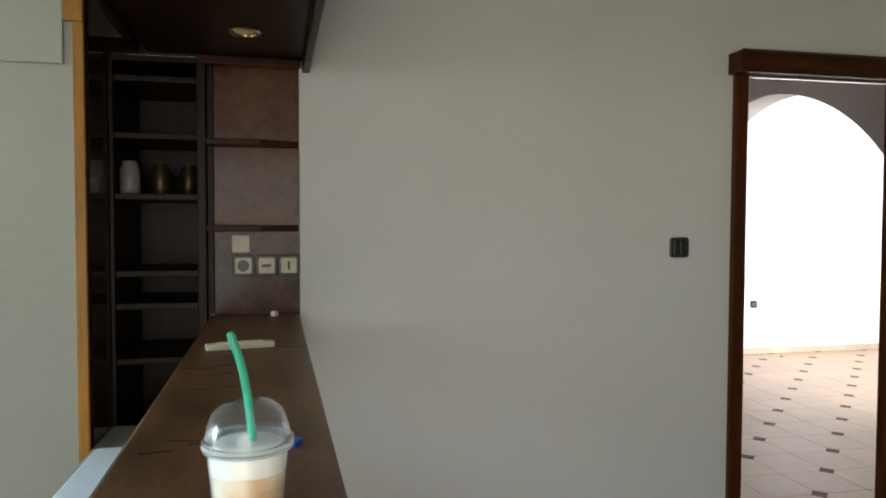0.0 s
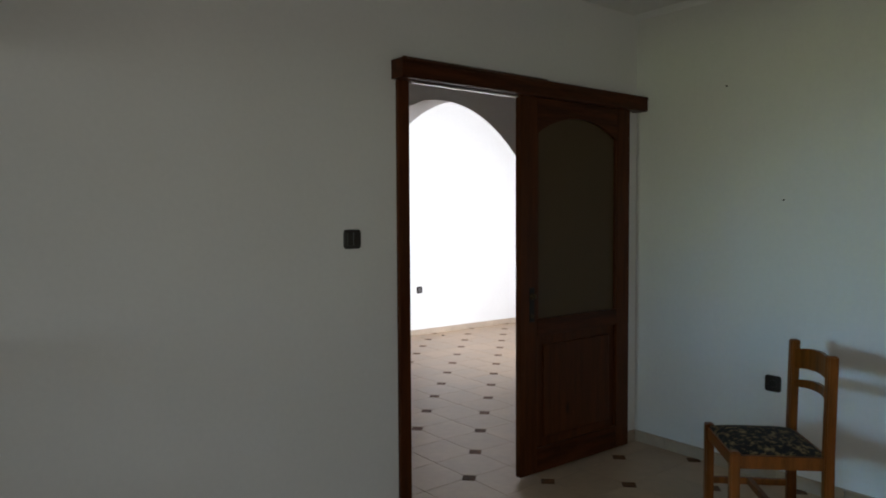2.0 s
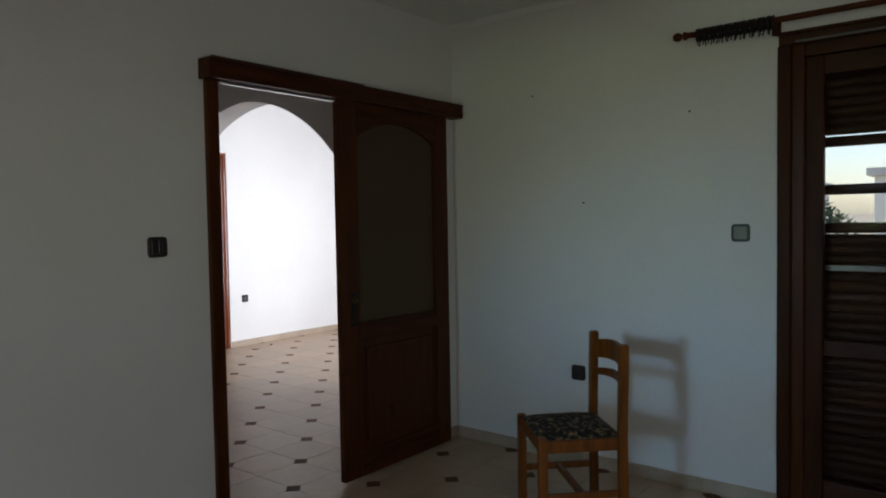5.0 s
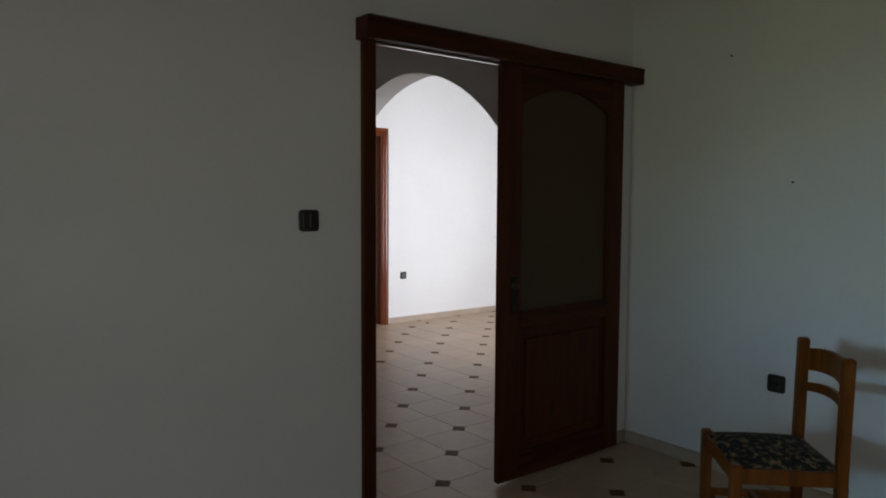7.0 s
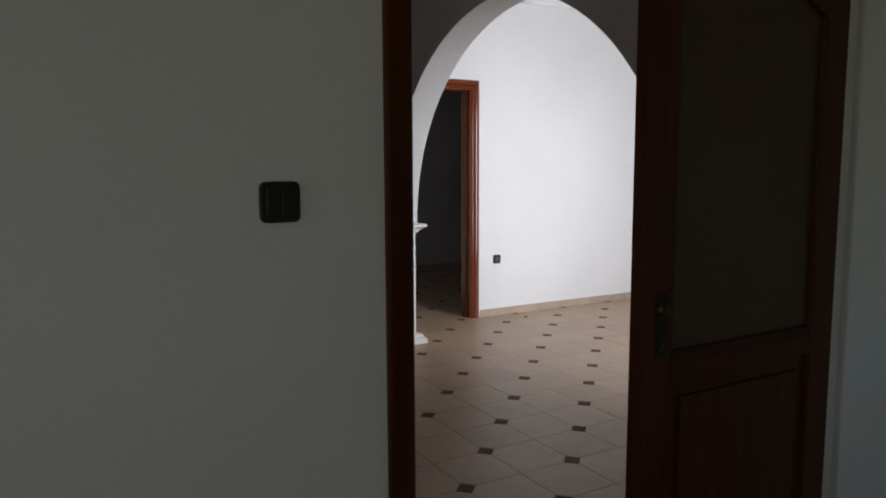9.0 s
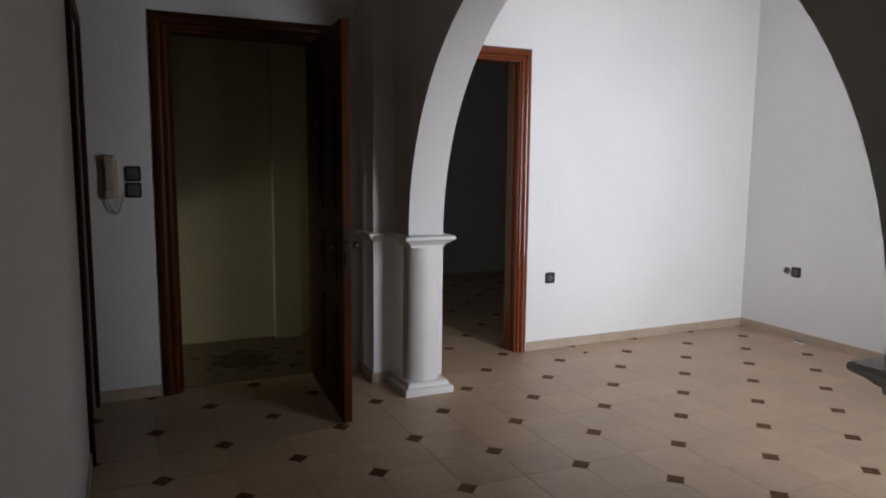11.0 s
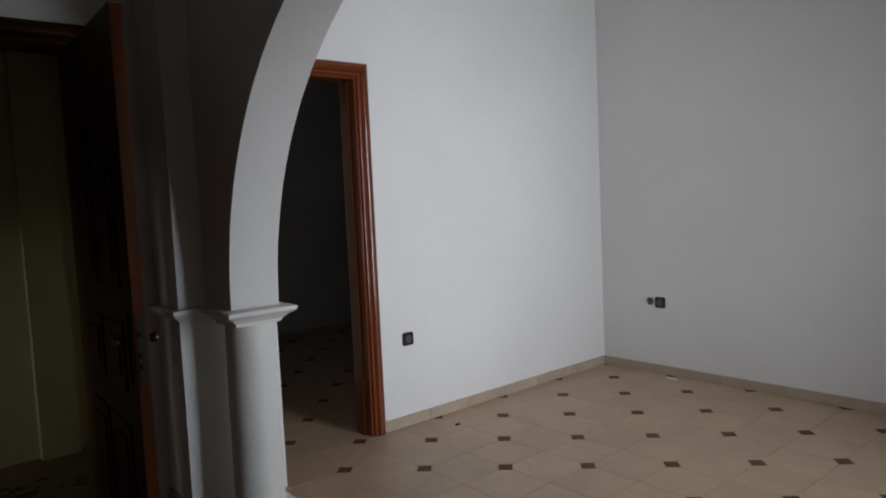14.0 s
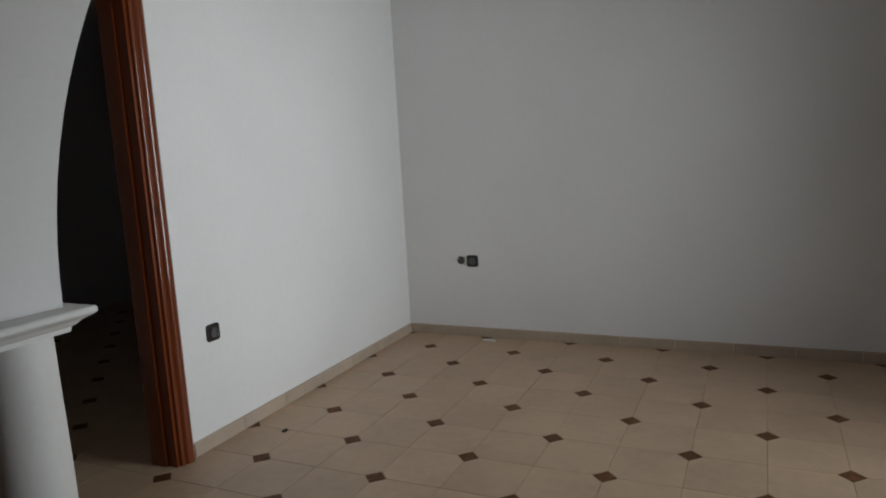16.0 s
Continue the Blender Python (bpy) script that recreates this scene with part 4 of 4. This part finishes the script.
part("lid", bm, CUPG, cup, "clear domed lid", smooth=True).visible_shadow = False
bm = B()
knots = [Vector(p) for p in ((0.006, 0.01, 0.09), (0.0, 0.0, 0.155), (-0.004, -0.002, 0.18), (-0.008, -0.002, 0.196), (-0.016, -0.002, 0.219))]
for a, b in zip(knots, knots[1:]):
    tube(bm, a, b, 0.0042, seg=14)
    bmesh.ops.create_uvsphere(bm, u_segments=12, v_segments=8, radius=0.0042, matrix=Matrix.Translation(b))
part("straw", bm, STRAW, cup, "bent green straw", smooth=True)
bm = B()
box(bm, -0.012, 0.012, -0.028, 0.028, 0, 0.012, 0.004, pose(-2.142, -1.54, BZ, 0, 0, 60))
tagged(part("lighter", bm, BLUEP), "small blue plastic lighter behind the cup", "lighter")
bm = B()
box(bm, -0.088, 0.088, -0.017, 0.017, 0, 0.017, 0.006, pose(-2.268, -0.7, BZ, 0, 0, 10))
box(bm, -0.06, 0.06, -0.008, 0.008, 0.016, 0.02, 0.002, pose(-2.268, -0.7, BZ, 0, 0, 10))
tagged(part("remote_control", bm, CREAMP), "flat cream remote control lying on the bar", "remote")
bm = B()
lathe(bm, [(0.001, 0), (0.014, 0), (0.014, 0.012), (0.011, 0.016), (0.001, 0.017)], (-2.2, -0.05, BZ), seg=20)
tagged(part("bottle_cap", bm, WHITEP), "small white cap on the bar", "cap")

# ---- windows that give the daylight ----


def simple_window(name, label, x0, x1, y0, y1, z0, z1):
    """A white frame round an opening, along x or y."""
    root = thing(name, label, "window", kind="structure")
    w = 0.06
    along_x = (x1 - x0) > (y1 - y0)
    if along_x:
        spans = [(x0, x0 + w), ((x0 + x1) / 2 - w / 2, (x0 + x1) / 2 + w / 2), (x1 - w, x1)]
        for a, b in spans:
            part("post", box(B(), a, b, y0, y1, z0, z1, 0.004), MIDW, root)
        for a, b in ((z0, z0 + w), (z1 - w, z1)):
            part("rail", box(B(), x0 + w, x1 - w, y0 + 0.004, y1 - 0.004, a, b, 0.004), MIDWH, root)
    else:
        for a, b in [(y0, y0 + w), (y1 - w, y1)]:
            part("post", box(B(), x0, x1, a, b, z0, z1, 0.004), MIDW, root)
        for a, b in ((z0, z0 + w), (z1 - w, z1)):
            part("rail", box(B(), x0 + 0.004, x1 - 0.004, y0 + w, y1 - w, a, b, 0.004), MIDWH, root)
    return root


simple_window("window_living", "brown wooden balcony window of the living room", 2.33, 3.63, -0.05, 0.0, 0, 2.2)
simple_window("window_kitchen_south", "brown wooden frame of an unseen south opening, added for light", -3.2, -1.8, -4.5, -4.45, 0, 2.05)
simple_window("window_kitchen", "brown wooden kitchen window frame", -5.75, -5.7, -1.95, -0.85, 1.2, 2.3)

# ---- outside ----
GROUND = material("dry_ground", (0.3, 0.27, 0.2), 0.9, 0.15, 0.2, 3, 0.2)
FACADE = material("pale_facade", (0.72, 0.68, 0.6), 0.8, 0.05, 0.4, 6, 0.1)
ROOF = material("pale_roof_slab", (0.62, 0.6, 0.56), 0.8, 0.15, 1, 8, 0.2)
LEAF = material("tree_leaves", (0.07, 0.1, 0.045), 0.7, 0.25, 2, 12, 0.2)
BARK = material("bark", (0.12, 0.09, 0.06), 0.9, 0.2, 6, 30, 0.4)
bm = B()
box(bm, -3000, 3000, -3000, 3000, -4.0, -3.5)
structure("ground", bm, GROUND, "dry open ground reaching the horizon", "ground")


def house(x, y, w, d, h, label):
    root = thing("house", label, "house", "houses outside", at=pose(x, y, -3.5))
    part("wall", box(B(), 0, d, -w / 2, w / 2, 0, h), FACADE, root)
    part("roof", box(B(), -0.3, d + 0.3, -w / 2 - 0.3, w / 2 + 0.3, h, h + 0.35), ROOF, root)
    n = max(2, int(w / 3))
    for k in range(n):
        for z in range(int(h // 3)):
            yy = -w / 2 + (k + 0.5) * w / n
            win = part("window", box(B(), -0.06, 0.04, yy - 0.6, yy + 0.6, 0.9 + 3 * z, 2.3 + 3 * z), GREYP, root)
            part("sill", box(B(), -0.15, 0.0, yy - 0.7, yy + 0.7, 0.8 + 3 * z, 0.9 + 3 * z), FACADE, win)
    return root


house(36, -4, 12, 9, 6.6, "pale two-storey house with a flat roof")
house(44, 14, 14, 10, 6.6, "cream two-storey house behind trees")


def tree(x, y, h, label):
    root = thing("tree", label, "tree", "trees outside", at=pose(x, y, -3.5))
    bm = B()
    tube(bm, (0, 0, 0), (0.1, 0.05, h * 0.45), 0.2, 0.12, 12)
    for k in range(6):
        a = k * 1.1
        tube(bm, (0.08, 0.04, h * (0.3 + 0.03 * k)), (1.1 * math.cos(a), 1.1 * math.sin(a), h * (0.55 + 0.05 * k)), 0.07, 0.02, 8)
    part("trunk", bm, BARK, root)
    rnd = random.Random(int(x * 10 + y))
    verts, faces = [], []
    for k in range(2600):
        a, u, r = rnd.uniform(0, 6.283), rnd.uniform(-1, 1), rnd.random() ** 0.4
        lump = 1 + 0.35 * noise.noise((math.cos(a) * 1.6, math.sin(a) * 1.6, u * 2 + x))
        c = Vector((1.9 * r * lump * math.cos(a) * math.sqrt(1 - u * u), 1.9 * r * lump * math.sin(a) * math.sqrt(1 - u * u), h * 0.66 + 1.7 * r * lump * u))
        p, q = Vector((rnd.uniform(-1, 1), rnd.uniform(-1, 1), rnd.uniform(-1, 1))) * 0.16, Vector((rnd.uniform(-1, 1), rnd.uniform(-1, 1), rnd.uniform(-1, 1))) * 0.09
        n = len(verts)
        verts += [c - p, c + q, c + p, c - q]
        faces.append((n, n + 1, n + 2, n + 3))
    me = bpy.data.meshes.new("crown")
    me.from_pydata(verts, [], faces)
    me.materials.append(LEAF)
    ob = new("crown", me)
    ob.parent = root
    return root


tree(24, -2.5, 5.5, "leafy garden tree with an uneven crown")
tree(27, 3.5, 6.0, "broad leafy tree in front of the houses")


# ---- floor pieces ----
Q = 0.29                        # side of a tile with its joint
INS = 0.034                     # half the side of an inset


def tile_mesh():
    """A square tile, two opposite corners cut off for the insets."""
    h, c = Q / 2, INS * math.sqrt(2) + 0.002

    def ring(g, z, bm):
        e = h - g
        k = c + g * 0.6
        pts = [(-e, -e + k), (-e, e), (e - k, e), (e, e - k), (e, -e), (-e + k, -e)]
        return [bm.verts.new((x, y, z)) for x, y in pts]
    bm = B()
    lo, mid, hi = ring(0.001, -0.012, bm), ring(0.001, -0.0008, bm), ring(0.0018, 0, bm)
    for a, b in ((lo, mid), (mid, hi)):
        for i in range(6):
            bm.faces.new((a[i], b[i], b[(i + 1) % 6], a[(i + 1) % 6]))
    bm.faces.new(hi)
    bmesh.ops.recalc_face_normals(bm, faces=bm.faces[:])
    return mesh_of("tile", bm, TILE)


def inset_mesh():
    bm = B()
    r = INS * math.sqrt(2)
    lo, hi = [[bm.verts.new((r * k * math.cos(a * math.pi / 2), r * k * math.sin(a * math.pi / 2), z)) for a in range(4)]
              for k, z in ((1, -0.012), (0.98, -0.0006))]
    for i in range(4):
        bm.faces.new((lo[i], lo[(i + 1) % 4], hi[(i + 1) % 4], hi[i]))
    bm.faces.new(hi)
    bmesh.ops.recalc_face_normals(bm, faces=bm.faces[:])
    return mesh_of("inset", bm, INSET)


TILE_MESH, INSET_MESH = tile_mesh(), inset_mesh()
ROOMS = [("floor_kitchen_back", KW + 0.15, -3.5, KS + 0.15, KY - 0.2, "beige square tiles with brown diamond insets, kitchen end"),
         ("floor_kitchen", -3.3, KX, KS + 0.15, KY + 0.05, "beige square tiles with brown diamond insets, kitchen"),
         ("floor_hall", HX - 0.1, AX0, KY + 0.05, NY + 0.1, "beige square tiles with brown diamond insets, hall"),
         ("floor_living", AX0, LX, HY, NY + 0.1, "beige square tiles with brown diamond insets, living room"),
         ("floor_bedroom", 1.6, 5.0, NY + 0.1, 6.95, "square tiles with brown diamond insets, dark room")]
laid = set()
for name, x0, x1, y0, y1, label in ROOMS:
    root = thing(name, label, "floor", kind="structure", at=pose((x0 + x1) / 2, (y0 + y1) / 2, 0))
    inv = root.matrix_world.inverted()
    for i in range(-32, 10):
        for j in range(-28, 16):
            for kind, half in (("tile", 0.5), ("inset", 0.0)):
                x, y, odd = 3.09 + Q * (i + half), 3.05 + Q * (j + half), (i + j) % 2
                m = Q * half
                if (kind, i, j) in laid or (kind == "inset" and odd) or not (x0 - m <= x < x1 + m and y0 - m <= y < y1 + m):
                    continue
                laid.add((kind, i, j))
                ob = new(kind, TILE_MESH if kind == "tile" else INSET_MESH)
                ob.parent = root
                ob.location = inv @ Vector((x, y, 0))
                ob.rotation_euler = (0, 0, radians(90 * odd + 180 * ((i * 7 + j * 3) % 2)))


def skirting(name, runs):
    """Tile skirting in pieces. runs: (start, end, inward)."""
    root = thing(name, "beige ceramic skirting tiles along the wall", "skirting", kind="structure")
    for (x0, y0), (x1, y1), (ix, iy) in runs:
        a, b, n = Vector((x0, y0, 0)), Vector((x1, y1, 0)), Vector((ix, iy, 0))
        length, d = (b - a).length, (b - a).normalized()
        at = 0.0
        while at < length - 0.01:
            end = min(at + 0.33, length)
            bm = B()
            p, q = a + d * (at + 0.001), a + d * (end - 0.001)
            prof = [(0, 0), (0.009, 0), (0.009, 0.060), (0.006, 0.065), (0, 0.066)]
            sweep_profile(bm, prof, [(p, n, (0, 0, 1)), (q, n, (0, 0, 1))])
            part("skirting_tile", bm, SKIRT, root)
            at = end


skirting("baseboard_living", [((RX1 + 0.08, NY), (LX, NY), (0, -1)), ((LX, HY), (LX, NY - 0.01), (-1, 0))])
skirting("baseboard_hall", [((HX, NY), (EX0 - 0.082, NY), (0, -1)), ((1.16, 3.66), (1.27, 3.66), (0, -1)), ((1.16, 3.66), (1.16, NY), (-1, 0)),
                            ((HX, HY), (HX, 3.03), (1, 0))])
skirting("baseboard_kitchen", [((KX, WY1 + 0.05), (KX, KY), (-1, 0)), ((0.65, KY), (KX - 0.01, KY), (0, -1)), ((-2.0, KY), (-0.37, KY), (0, -1))])
skirting("baseboard_bedroom", [((1.6, 6.95), (5.0, 6.95), (0, -1))])
